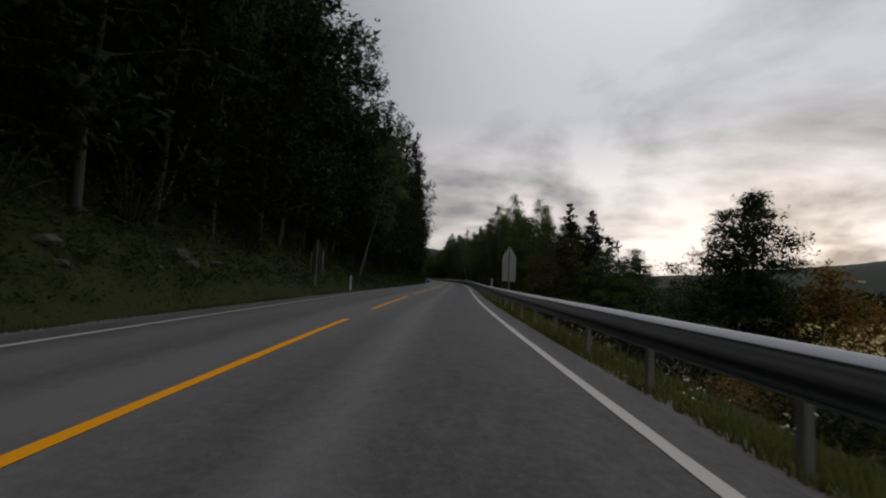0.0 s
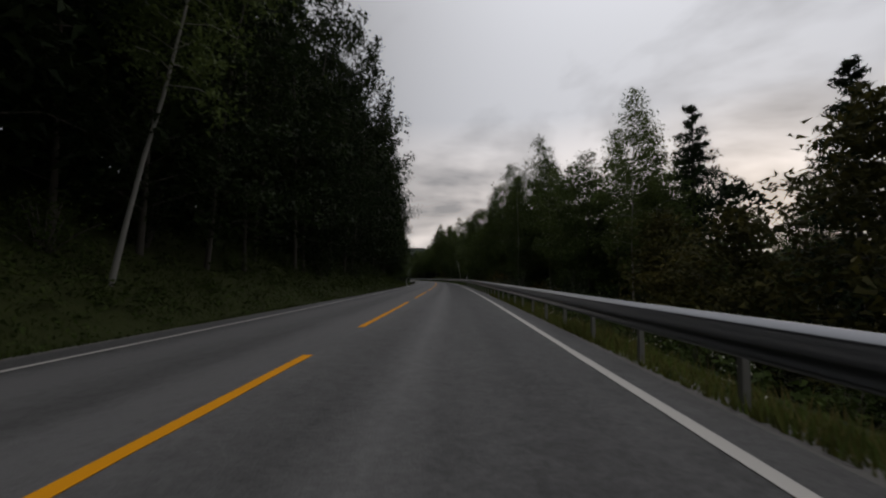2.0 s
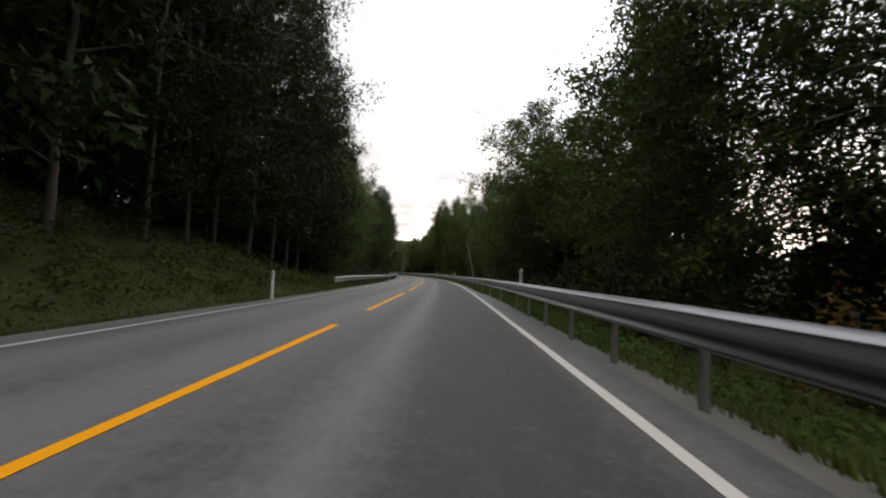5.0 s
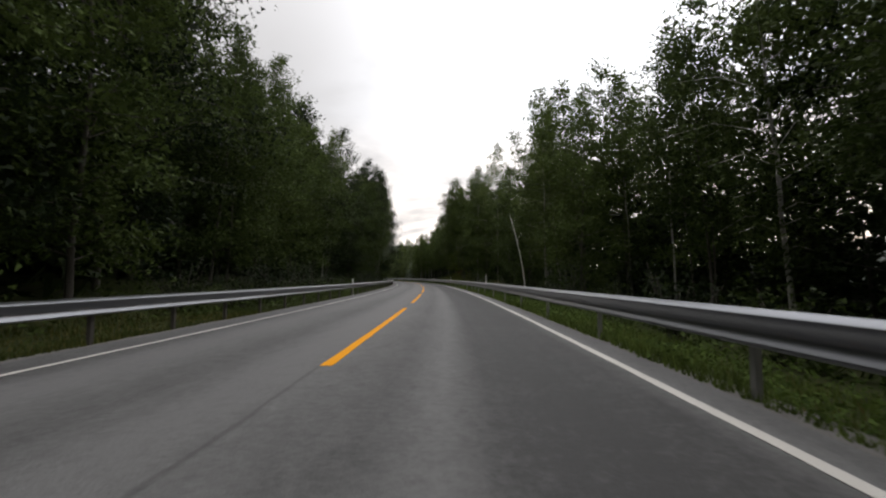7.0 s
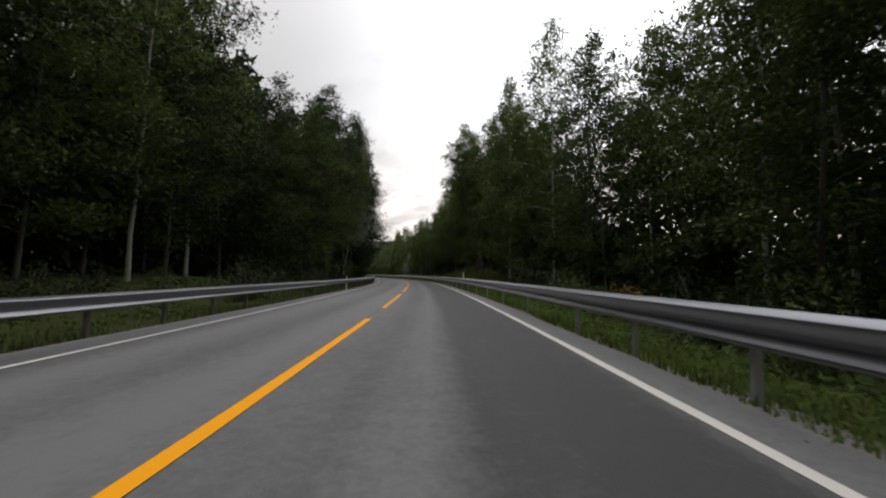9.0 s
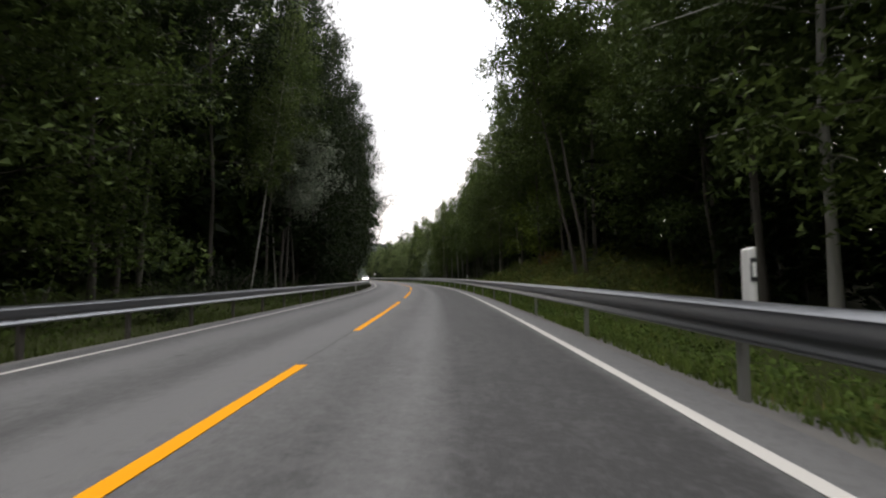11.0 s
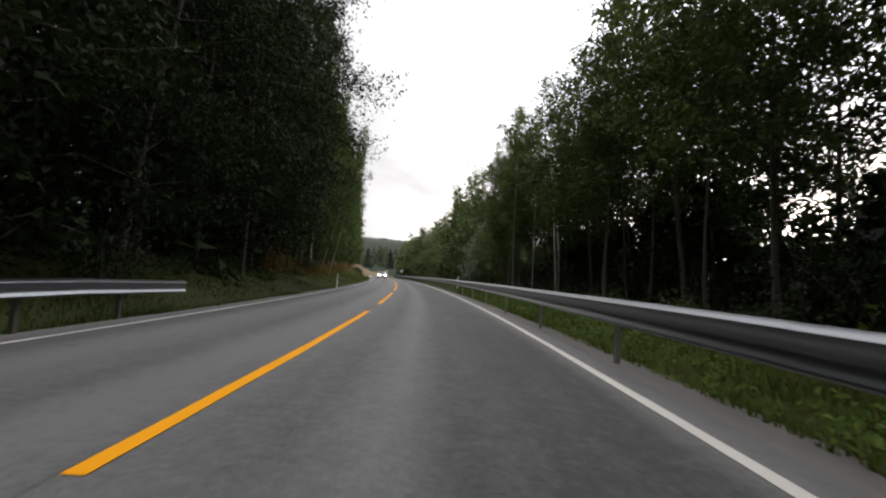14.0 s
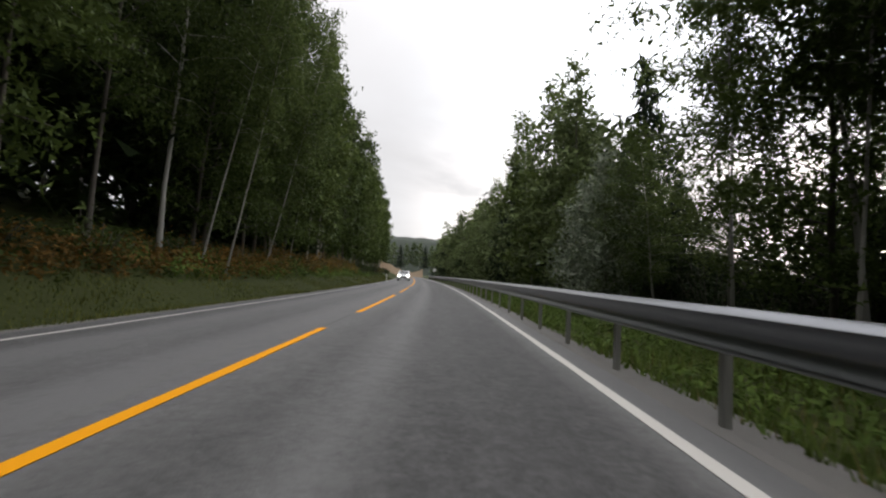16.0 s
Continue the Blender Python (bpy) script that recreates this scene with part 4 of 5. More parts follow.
KINDS = {
    "birch_a": lambda: broadleaf(11, 18, 3.2, 0.16, 8600, 0.155, 0.7, M_BIRCH, M_LEAF, "tall birch with white trunk and drooping green leaves", "birch tree", 0.8, 56, name="birch_tree"),
    "birch_b": lambda: broadleaf(12, 17, 2.8, 0.22, 7400, 0.155, 0.7, M_BIRCH, M_LEAF, "slender birch with white trunk and sparse green leaves", "birch tree", 0.8, 50, 0.09, name="birch_tree"),
    "birch_thin": lambda: broadleaf(13, 17, 2.2, 0.34, 4200, 0.165, 0.6, M_BIRCH, M_LEAF, "thin birch with bare lower trunk and open crown", "birch tree", 0.8, 42, 0.05, name="birch_tree", slim=0.75),
    "alder_a": lambda: broadleaf(21, 16, 3.8, 0.05, 9200, 0.148, 0.15, M_BARK, M_LEAF_SHADED, "dense alder with leaves coloured dark for shade, down to the ground", "alder tree", 0.7, 60, name="alder_tree"),
    "alder_b": lambda: broadleaf(22, 15, 3.5, 0.06, 8800, 0.148, 0.2, M_BARK, M_LEAF_SHADED, "dense alder with a rounded crown, leaves coloured dark for shade", "alder tree", 0.7, 56, name="alder_tree"),
    "alder_c": lambda: broadleaf(23, 14, 3.5, 0.10, 10400, 0.148, 0.1, M_BARK, M_LEAF_MID, "leafy green roadside tree with a broad crown", "broadleaf tree", 0.65, 54, name="broadleaf_tree"),
    "leafy_a": lambda: broadleaf(26, 16, 3.7, 0.05, 9800, 0.153, 0.2, M_BARK, M_LEAF_MID, "dense green roadside tree with leaves to the ground", "broadleaf tree", 0.7, 58, name="broadleaf_tree"),
    "leafy_b": lambda: broadleaf(27, 15, 3.3, 0.07, 10400, 0.148, 0.3, M_BARK, M_LEAF_MID, "green roadside tree with an uneven rounded crown", "broadleaf tree", 0.75, 54, name="broadleaf_tree"),
    "open": lambda: broadleaf(24, 15, 2.8, 0.26, 6200, 0.155, 0.2, M_BARK, M_LEAF_MID, "tall alder with open crown and gaps between leaves", "alder tree", 0.8, 44, name="alder_tree"),
    "back_a": lambda: broadleaf(31, 17, 3.9, 0.08, 620, 0.84, 0.2, M_BARK, M_LEAF_SHADED, "dark forest tree in the stand behind the verge", "forest tree", 0.7, 26, name="forest_tree", clump=0.55),
    "back_b": lambda: broadleaf(32, 16, 3.5, 0.10, 560, 0.84, 0.3, M_BARK, M_LEAF_SHADED, "dark green forest tree with a high crown", "forest tree", 0.75, 24, name="forest_tree", clump=0.55),
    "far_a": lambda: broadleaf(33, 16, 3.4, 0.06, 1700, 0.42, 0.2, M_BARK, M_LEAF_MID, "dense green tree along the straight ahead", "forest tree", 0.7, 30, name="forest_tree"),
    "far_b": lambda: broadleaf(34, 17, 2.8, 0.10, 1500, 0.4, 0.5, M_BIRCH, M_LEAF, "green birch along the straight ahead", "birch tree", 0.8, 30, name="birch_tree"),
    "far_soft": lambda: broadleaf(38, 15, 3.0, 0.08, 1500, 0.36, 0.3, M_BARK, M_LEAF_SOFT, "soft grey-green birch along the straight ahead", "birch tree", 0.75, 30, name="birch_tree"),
    "under": lambda: broadleaf(35, 6, 2.7, 0.02, 420, 0.56, 0.2, M_BARK, M_LEAF_SHADED, "dark young tree in the forest understorey", "young tree", 0.6, 14, name="young_tree", clump=0.6),
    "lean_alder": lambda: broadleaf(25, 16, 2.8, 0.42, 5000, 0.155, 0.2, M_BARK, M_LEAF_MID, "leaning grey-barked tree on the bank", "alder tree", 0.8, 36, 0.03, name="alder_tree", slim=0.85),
    "screen_a": lambda: broadleaf(36, 16, 3.6, 0.06, 2400, 0.27, 0.2, M_BARK, M_LEAF_SHADED, "dark green tree in the second row of the stand", "forest tree", 0.7, 34, name="forest_tree"),
    "screen_b": lambda: broadleaf(37, 15, 3.2, 0.10, 2100, 0.26, 0.2, M_BARK, M_LEAF_MID, "green tree in the second row of the stand", "forest tree", 0.75, 32, name="forest_tree"),
    "tall_alder": lambda: broadleaf(29, 17, 3.2, 0.36, 7000, 0.15, 0.2, M_BARK, M_LEAF_SHADED, "tall grey-trunked alder with its crown high up", "alder tree", 0.75, 44, 0.08, name="alder_tree"),
    "brown": lambda: broadleaf(41, 8, 2.6, 0.10, 3000, 0.22, 0.2, M_BARK, M_LEAF_BROWN, "small tree with leaves turning brown and yellow", "broadleaf tree", 0.7, 44, name="broadleaf_tree"),
    "turning": lambda: broadleaf(46, 8, 2.6, 0.10, 3000, 0.22, 0.2, M_BARK, M_LEAF_TURNING, "small olive-green tree with leaves beginning to turn", "broadleaf tree", 0.7, 44, name="broadleaf_tree"),
    "wide": lambda: broadleaf(28, 14, 4.7, 0.10, 21000, 0.135, 0.2, M_BARK, M_LEAF_MID, "broad green roadside tree reaching out over the guard rail", "broadleaf tree", 0.95, 84, 0.03, name="broadleaf_tree", clump=0.36),
    "pole": lambda: broadleaf(45, 14, 1.7, 0.42, 1000, 0.20, 0.2, M_BARK, M_LEAF_MID, "slim dark trunk with a narrow high crown", "young tree", 0.8, 22, 0.04, name="young_tree", slim=0.6),
    "aspen": lambda: broadleaf(43, 13, 2.7, 0.40, 5600, 0.14, 0.35, M_BARK, M_LEAF_PALE, "aspen showing the pale undersides of its leaves", "aspen tree", 0.7, 44, 0.05, name="aspen_tree"),
    "maple": lambda: broadleaf(44, 6, 1.9, 0.15, 3000, 0.15, 0.1, M_BARK, M_LEAF_BRIGHT, "young maple with bright yellow-green leaves", "maple tree", 0.6, 34, 0.05, name="maple_tree"),
    "pale": lambda: broadleaf(42, 7, 1.7, 0.06, 2600, 0.18, 0.3, M_BARK, M_LEAF_PALE, "young willow with pale silvery grey-green leaves", "willow tree", 0.62, 46, 0.03, name="willow_tree"),
    "spruce_a": lambda: spruce(51, 12.8, 5.2, 24000, "dark green spruce with a pointed top"),
    "spruce_b": lambda: spruce(52, 11.5, 3.9, 17000, "young dark spruce with a thin pointed top"),
    "spruce_far": lambda: spruce(53, 14, 3.5, 2600, "dark spruce in the woods ahead", 0.30),
    "shrub_a": lambda: shrub(61, 2.2, 1.3, 640, M_LEAF_SHADED, "leafy dark green shrub at the forest edge", 0.12),
    "shrub_b": lambda: shrub(62, 1.5, 1.2, 520, M_HERB, "low green bush on the bank", 0.11),
    "shrub_brown": lambda: shrub(63, 1.8, 1.3, 520, M_LEAF_BROWN, "bush with leaves turning yellow-brown", 0.15),
}
MADE = {}


def plant(kind, s, l, scale=1.0, tall=1.0, tilt=(0.0, 0.0), z=None, turn=None):
    """Sets a plant of that kind down on the ground."""
    turn = random.uniform(0, 360) if turn is None else turn
    z = ground_z(s, l) if z is None else z
    m = Matrix.Translation(P(s, l, z)) @ pose(0, 0, 0, tilt[0], tilt[1], 0) @ pose(0, 0, 0, 0, 0, turn)
    if kind not in MADE:
        ob = MADE[kind] = KINDS[kind]()
        ob.matrix_basis = m
        return ob
    ob = copy_thing(MADE[kind], m @ Matrix.Diagonal((scale, scale, scale * tall, 1)))
    return ob


def stand(s0, s1, step, side, lat, kinds, tall, seed, size=(0.85, 1.15), jitter=1.0):
    """A loose row of trees along the road; lat and tall as functions of s."""
    rnd = random.Random(seed)
    s = s0
    while s < s1:
        l = side * (lat(s) + rnd.uniform(-jitter, jitter))
        k = rnd.choice(kinds)
        plant(k, s, l, rnd.uniform(*size), tall(s) * rnd.uniform(0.88, 1.12), (rnd.uniform(-3, 3), rnd.uniform(-3, 3) - side * 2.0))
        s += step * rnd.uniform(0.75, 1.3)


def by(*pairs):
    return lambda s: float(np.interp(s, [p[0] for p in pairs], [p[1] for p in pairs]))


# ---- the forest on the inner side ----
L0 = by((-30, 8.0), (60, 7.8), (95, 8.8), (104, 9.0), (116, 8.6), (121, 8.4), (128, 11.0), (160, 10.8), (185, 8.6), (196, 7.0), (232, 6.9), (250, 8.6), (270, 9.4), (300, 11.0), (420, 12.0))
tallL = by((-30, 1.25), (28, 1.28), (37, 1.10), (52, 1.08), (66, 1.22), (95, 1.2), (118, 1.2), (130, 0.98), (160, 0.92), (180, 1.0), (200, 1.2), (240, 1.2), (400, 1.15))
# the stretches in deep shade get the kinds with shade-darkened leaves
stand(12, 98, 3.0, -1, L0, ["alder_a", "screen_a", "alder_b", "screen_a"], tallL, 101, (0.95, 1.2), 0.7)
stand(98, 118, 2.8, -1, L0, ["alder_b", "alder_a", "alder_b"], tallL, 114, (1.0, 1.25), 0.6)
stand(118, 129, 3.1, -1, L0, ["leafy_a", "leafy_b", "alder_a"], tallL, 118, (0.95, 1.2), 0.7)
stand(129, 148, 3.1, -1, L0, ["leafy_b", "alder_c", "alder_b"], tallL, 119, (0.95, 1.15), 0.7)
stand(126, 162, 3.6, -1, lambda s: L0(s) + 1.8, ["screen_a", "screen_b"], tallL, 123, (0.9, 1.1), 0.8)
stand(149, 181, 3.1, -1, L0, ["leafy_a", "leafy_b", "alder_a", "alder_b", "alder_c", "birch_b"], tallL, 110, (0.95, 1.2), 0.7)
stand(182, 197, 2.5, -1, lambda s: L0(s) + 0.3, ["lean_alder", "tall_alder", "tall_alder"], lambda s: 1.1, 122, (0.95, 1.15), 0.9)
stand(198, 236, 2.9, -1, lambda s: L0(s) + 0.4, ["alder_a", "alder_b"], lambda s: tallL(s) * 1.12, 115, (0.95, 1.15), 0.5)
stand(237, 243, 2.9, -1, L0, ["alder_a", "leafy_b", "alder_b"], tallL, 120, (1.05, 1.3), 0.6)
stand(244, 257, 3.0, -1, L0, ["open", "birch_b", "leafy_b"], tallL, 121, (1.0, 1.2), 0.6)
stand(258, 268, 2.9, -1, L0, ["alder_a", "leafy_b", "leafy_a"], tallL, 105, (1.05, 1.3), 0.6)
stand(268, 400, 3.4, -1, L0, ["far_a", "far_b", "far_a"], tallL, 106, (1.0, 1.25))
stand(10, 122, 4.2, -1, lambda s: L0(s) + 3.6, ["back_a", "back_b", "far_b", "far_a"], tallL, 102)
stand(124, 160, 4.6, -1, lambda s: L0(s) + 3.2, ["open", "pole", "birch_thin"], tallL, 116)
stand(162, 400, 4.2, -1, lambda s: L0(s) + 3.6, ["back_a", "back_b", "far_b", "far_a"], tallL, 117)
stand(12, 300, 4.2, -1, lambda s: L0(s) + 2.4, ["under"], lambda s: 1.05, 107, (0.85, 1.3))
stand(12, 290, 4.6, -1, lambda s: L0(s) + 5.8, ["under"], lambda s: 1.2, 108, (0.9, 1.4))
stand(16, 110, 5.5, -1, lambda s: L0(s) + 10.0, ["under"], lambda s: 1.3, 109, (1.0, 1.5))
# leaning white trunks at the forest edge
plant("birch_thin", 45.0, -6.4, 0.95, 0.92, (2, 14))
for s, l, tx, ty in ((22.5, -8.6, 4, 20), (188, -7.2, 0, 8), (192.5, -7.4, 0, -4), (197.8, -8.3, 3, 6), (244.4, -8.0, 2, 8), (254.6, -7.6, 3, 16), (255.2, -6.9, 2, 14), (262, -7.8, -3, 12), (270, -9.0, 2, 9)):
    plant("birch_thin", s, l, 0.62, 1.55, (tx, ty))
plant("aspen", 192.0, -6.9, 0.72, 1.35, (0, 6))
plant("aspen", 193.5, -7.6, 0.68, 1.45, (2, 5))
stand(12, 94, 3.4, -1, lambda s: 7.6, ["shrub_a", "shrub_b", "shrub_b"], lambda s: 1.0, 111, (0.6, 1.05), 0.9)
stand(124, 222, 3.0, -1, lambda s: 6.9, ["shrub_a", "shrub_b", "shrub_a"], lambda s: 1.0, 112, (0.6, 1.1), 0.9)
stand(224, 380, 3.6, -1, lambda s: 7.4, ["shrub_a", "shrub_b", "shrub_b", "shrub_brown"], lambda s: 0.9, 113, (0.5, 0.95), 0.7)

def woods(name, seed, places, label, mat, n=210, size=0.9):
    """Deep woods that nobody could count, joined: places are rows of x, y, z, height, radius."""
    rng = np.random.default_rng(seed)
    pts = []
    for x, y, z, h, r in places:
        v = rng.random(n) ** 0.85
        rr = r * np.clip(np.sin(np.pi * np.clip(v * 0.88 + 0.1, 0, 1)), 0.12, 1) ** 0.7 * np.sqrt(rng.uniform(0.25, 1.0, n)) * (0.8 + 0.4 * rng.random())
        az = rng.uniform(0, 2 * math.pi, n)
        pts.append(np.stack([x + np.cos(az) * rr, y + np.sin(az) * rr, z + 0.2 + v * h], 1))
    ob = new(name, sheet_mesh(name, leaves(rng, np.concatenate(pts), size, 0.3), 3, mat))
    return tagged(ob, label, "woods", kind="stuff")


def wood_rows(seed, s0, s1, step, lats, height):
    rnd = random.Random(seed)
    out = []
    for lat in lats:
        s = s0
        while s < s1:
            l = lat + rnd.uniform(-1.5, 1.5)
            p = P(s, l, ground_z(s, l))
            out.append((p.x, p.y, p.z - 0.3, height * rnd.uniform(0.8, 1.2), rnd.uniform(2.6, 4.0)))
            s += step * rnd.uniform(0.7, 1.3)
    return out


woods("deep_woods", 521, wood_rows(522, 118, 162, 4.6, (-17.0, -22.0), 8), "low dark thicket behind the open stand", M_LEAF_SHADED, 380)
woods("deep_woods", 501, wood_rows(502, -30, 116, 4.6, (-17.0, -22.0), 19) + wood_rows(523, 164, 310, 4.6, (-17.0, -22.0), 19), "dark depths of the forest up the slope", M_LEAF_SHADED, 420)
woods("deep_woods", 503, wood_rows(504, 64, 165, 5.5, (20.5,), 10), "dark trees on the slope below the road", M_LEAF_SHADED, 460, 0.55)
woods("deep_woods", 521, wood_rows(522, 112, 166, 4.2, (16.0, 18.5), 9), "dark trees behind the roadside stand", M_LEAF_SHADED, 420, 0.5)
woods("deep_woods", 505, wood_rows(506, 172, 212, 4.5, (17.0,), 7), "dark trees behind the bank", M_LEAF_SHADED)
woods("deep_woods", 507, wood_rows(508, 206, 264, 4.6, (15.5, 20.0), 3.6), "trees on the slope below the birches", M_LEAF_SHADED, 460, 0.5)
valley = random.Random(9)
woods("valley_woods", 509, [(55 + valley.uniform(0, 150), 150 + valley.uniform(0, 120), -8.0, valley.uniform(6, 10), valley.uniform(3.5, 6)) for _ in range(110)],
      "belt of trees across the valley floor", M_LEAF_SHADED, 130, 1.3)
woods("valley_woods", 511, [(150 + valley.uniform(0, 190), 150 + valley.uniform(0, 60), -8.0, valley.uniform(8, 13), valley.uniform(4, 7)) for _ in range(90)],
      "dark belt of trees beyond the field", M_LEAF_SHADED, 150, 1.4)


# ---- trees on the valley side ----
plant("alder_b", 27.4, 14.6, 0.84, 0.86)
plant("alder_a", 28.2, 15.8, 0.82, 0.84)
plant("leafy_b", 27.0, 15.4, 0.82, 0.90)
plant("alder_c", 28.2, 14.4, 0.76, 0.92)
for s, l, k in ((26.0, 18.0, 0.95), (26.6, 19.2, 0.85), (28.0, 18.6, 0.8), (27.4, 17.4, 0.9), (26.3, 18.6, 0.7), (27.2, 19.8, 0.75)):
    plant("brown", s, l, k, 0.62)
plant("alder_a", 27.8, 16.2, 0.62, 0.52)
plant("under", 26.8, 14.9, 0.85, 0.85)
plant("under", 27.4, 16.0, 1.0, 0.80)
for s, l in ((28.6, 19.2), (29.4, 20.4), (28.0, 21.0)):
    plant("under", s, l, 0.9, 0.75)
plant("shrub_brown", 28, 17.4, 1.3, 1.3)
plant("under", 40.5, 13.5, 0.9, 0.8)
plant("under", 46.0, 14.4, 1.0, 0.9)
plant("spruce_b", 48.8, 14.4)
plant("spruce_a", 58.4, 14.6)
plant("alder_c", 62.0, 16.5, 0.9, 0.95)
plant("alder_c", 46.2, 16.6, 1.0, 0.64)
plant("leafy_b", 43.2, 13.8, 0.9, 0.64)
plant("leafy_b", 44.6, 15.4, 0.85, 0.62)
plant("alder_c", 49.0, 19.6, 1.0, 0.62)
plant("leafy_a", 50.0, 11.6, 0.7, 0.55)
plant("alder_c", 52.5, 15.6, 0.8, 0.75)
plant("birch_thin", 58.6, 12.2, 0.8, 0.95)
plant("birch_b", 65.0, 13.0, 0.88, 0.93)
plant("leafy_b", 47.0, 17.8, 0.85, 0.72, z=-5.3)
plant("alder_c", 45.0, 20.6, 0.85, 0.68, z=-5.8)
plant("birch_b", 57.5, 12.4, 0.8, 0.78)
plant("turning", 44, 10.5, 0.75, 0.75)
plant("turning", 47.5, 9.6, 0.85, 0.8)
plant("turning", 50.6, 10.2, 0.75, 0.75)
plant("turning", 53.5, 10.8, 0.9, 0.85)
plant("alder_c", 41.0, 14.0, 0.6, 0.62)
plant("leafy_a", 55, 17.5, 0.75, 0.75)
plant("birch_thin", 56.5, 10.4, 0.8, 0.95)
R0 = by((60, 12.2), (78, 11.0), (92, 8.8), (99, 7.8), (103, 9.5), (112, 10.0), (117, 11.4), (160, 11.5), (176, 10.0), (205, 9.6), (235, 10.0), (262, 10.5), (420, 10.5))
stand(65, 97, 3.4, 1, R0, ["alder_c", "birch_b", "leafy_b", "birch_a"], by((60, 0.72), (80, 0.84), (98, 1.0)), 201)
plant("birch_a", 78.5, 8.4, 0.72, 0.98)
plant("alder_c", 114.5, 11.2, 1.0, 0.85)
plant("open", 110.6, 11.6, 1.0, 1.0)
plant("leafy_b", 105.5, 10.6, 0.95, 0.85)
stand(99, 107, 2.4, 1, lambda s: R0(s) + 2.2, ["leafy_a"], lambda s: 1.0, 228)
plant("open", 118.5, 10.6, 0.95, 0.9)
plant("open", 199.5, 11.8, 1.0, 1.05)
stand(124, 172, 3.8, 1, R0, ["open", "birch_b", "leafy_b", "open", "birch_thin", "birch_a"], by((98, 1.1), (102, 1.05), (105, 0.72), (112, 0.74), (120, 0.92), (135, 1.05), (172, 1.05)), 202)
stand(172, 214, 2.7, 1, R0, ["leafy_b", "birch_a", "open", "alder_c", "birch_b", "open"], by((172, 1.12), (190, 1.1), (214, 1.05)), 203, jitter=1.2)
stand(214, 247, 3.7, 1, R0, ["birch_thin", "open", "birch_b", "open", "birch_thin"], by((214, 1.05), (240, 1.0), (262, 0.86)), 208, jitter=1.3)
stand(248, 261, 2.6, 1, lambda s: 9.6, ["birch_b", "leafy_b", "alder_c"], lambda s: 0.95, 232, (0.42, 0.58), 1.0)
stand(261, 400, 3.0, 1, lambda s: R0(s) - 0.9, ["far_soft", "far_b", "far_soft", "far_soft", "spruce_far"], by((262, 0.95), (300, 0.88), (400, 0.85)), 204)
stand(64, 98, 4.4, 1, lambda s: R0(s) + 4.2, ["far_a", "open", "birch_thin", "far_b"], by((60, 0.62), (80, 0.72), (100, 1.0)), 225)
stand(100, 172, 4.8, 1, lambda s: R0(s) + 4.2, ["open", "birch_thin", "pole", "birch_thin"], by((60, 0.62), (80, 0.72), (100, 1.0), (240, 1.0)), 205)
stand(172, 214, 3.8, 1, lambda s: R0(s) + 3.8, ["open", "birch_thin", "far_b"], by((60, 1.0), (240, 1.0)), 209)
stand(262, 400, 4.4, 1, lambda s: R0(s) + 4.2, ["back_a", "back_b", "spruce_far"], by((250, 0.95), (400, 0.9)), 207)
stand(204, 264, 3.0, 1, lambda s: R0(s) + 0.6, ["shrub_a"], lambda s: 1.1, 226, (0.9, 1.4), 0.8)
stand(208, 240, 6.5, 1, lambda s: R0(s) + 2.6, ["open"], lambda s: 1.0, 229, (0.85, 1.1), 1.0)
stand(216, 262, 3.4, 1, lambda s: R0(s) + 2.5, ["shrub_a"], lambda s: 1.1, 221, (0.8, 1.3))
stand(66, 98, 3.6, 1, lambda s: R0(s) + 2.2, ["screen_a", "screen_b"], by((60, 0.62), (80, 0.74), (98, 0.9)), 234, (0.85, 1.05), 0.9)
stand(176, 214, 4.4, 1, lambda s: R0(s) + 2.6, ["screen_b", "screen_a"], lambda s: 1.0, 236, (0.95, 1.1), 0.9)
stand(122, 168, 3.6, 1, lambda s: R0(s) + 1.8, ["screen_a", "screen_b"], lambda s: 0.9, 237, (0.85, 1.0), 0.9)
stand(62, 168, 4.2, 1, lambda s: R0(s) + 2.4, ["under"], lambda s: 0.85, 217, (0.7, 1.1))
stand(170, 216, 2.8, 1, lambda s: R0(s) + 2.0, ["under"], lambda s: 0.9, 218, (0.7, 1.2))
stand(170, 214, 3.2, 1, lambda s: R0(s) + 6.0, ["under"], lambda s: 1.0, 219, (0.8, 1.3))
stand(262, 400, 3.8, 1, lambda s: R0(s) + 1.6, ["under"], lambda s: 0.8, 220, (0.7, 1.1))
stand(118, 166, 2.4, 1, lambda s: R0(s) + 1.2, ["pole"], lambda s: 1.0, 222, (0.85, 1.15), 1.8)
stand(204, 247, 2.2, 1, lambda s: R0(s) + 1.0, ["pole"], lambda s: 1.0, 223, (0.85, 1.15), 1.8)
stand(204, 229, 2.8, 1, lambda s: R0(s) + 4.4, ["under"], lambda s: 1.0, 231, (0.85, 1.2), 1.6)
stand(241, 264, 3.0, 1, lambda s: R0(s) + 4.0, ["shrub_a"], lambda s: 1.2, 224, (1.2, 1.7), 1.8)
stand(241, 264, 5.0, 1, lambda s: R0(s) + 3.4, ["open", "leafy_b"], by((241, 0.9), (248, 0.75), (252, 0.5), (264, 0.6)), 230, (0.75, 0.95), 0.8)
stand(206, 229, 3.6, 1, lambda s: R0(s) + 2.8, ["screen_a", "screen_b"], lambda s: 0.95, 238, (0.9, 1.05), 0.9)
stand(230, 252, 3.0, 1, lambda s: R0(s) + 5.2, ["under"], lambda s: 1.15, 239, (0.9, 1.25), 1.4)
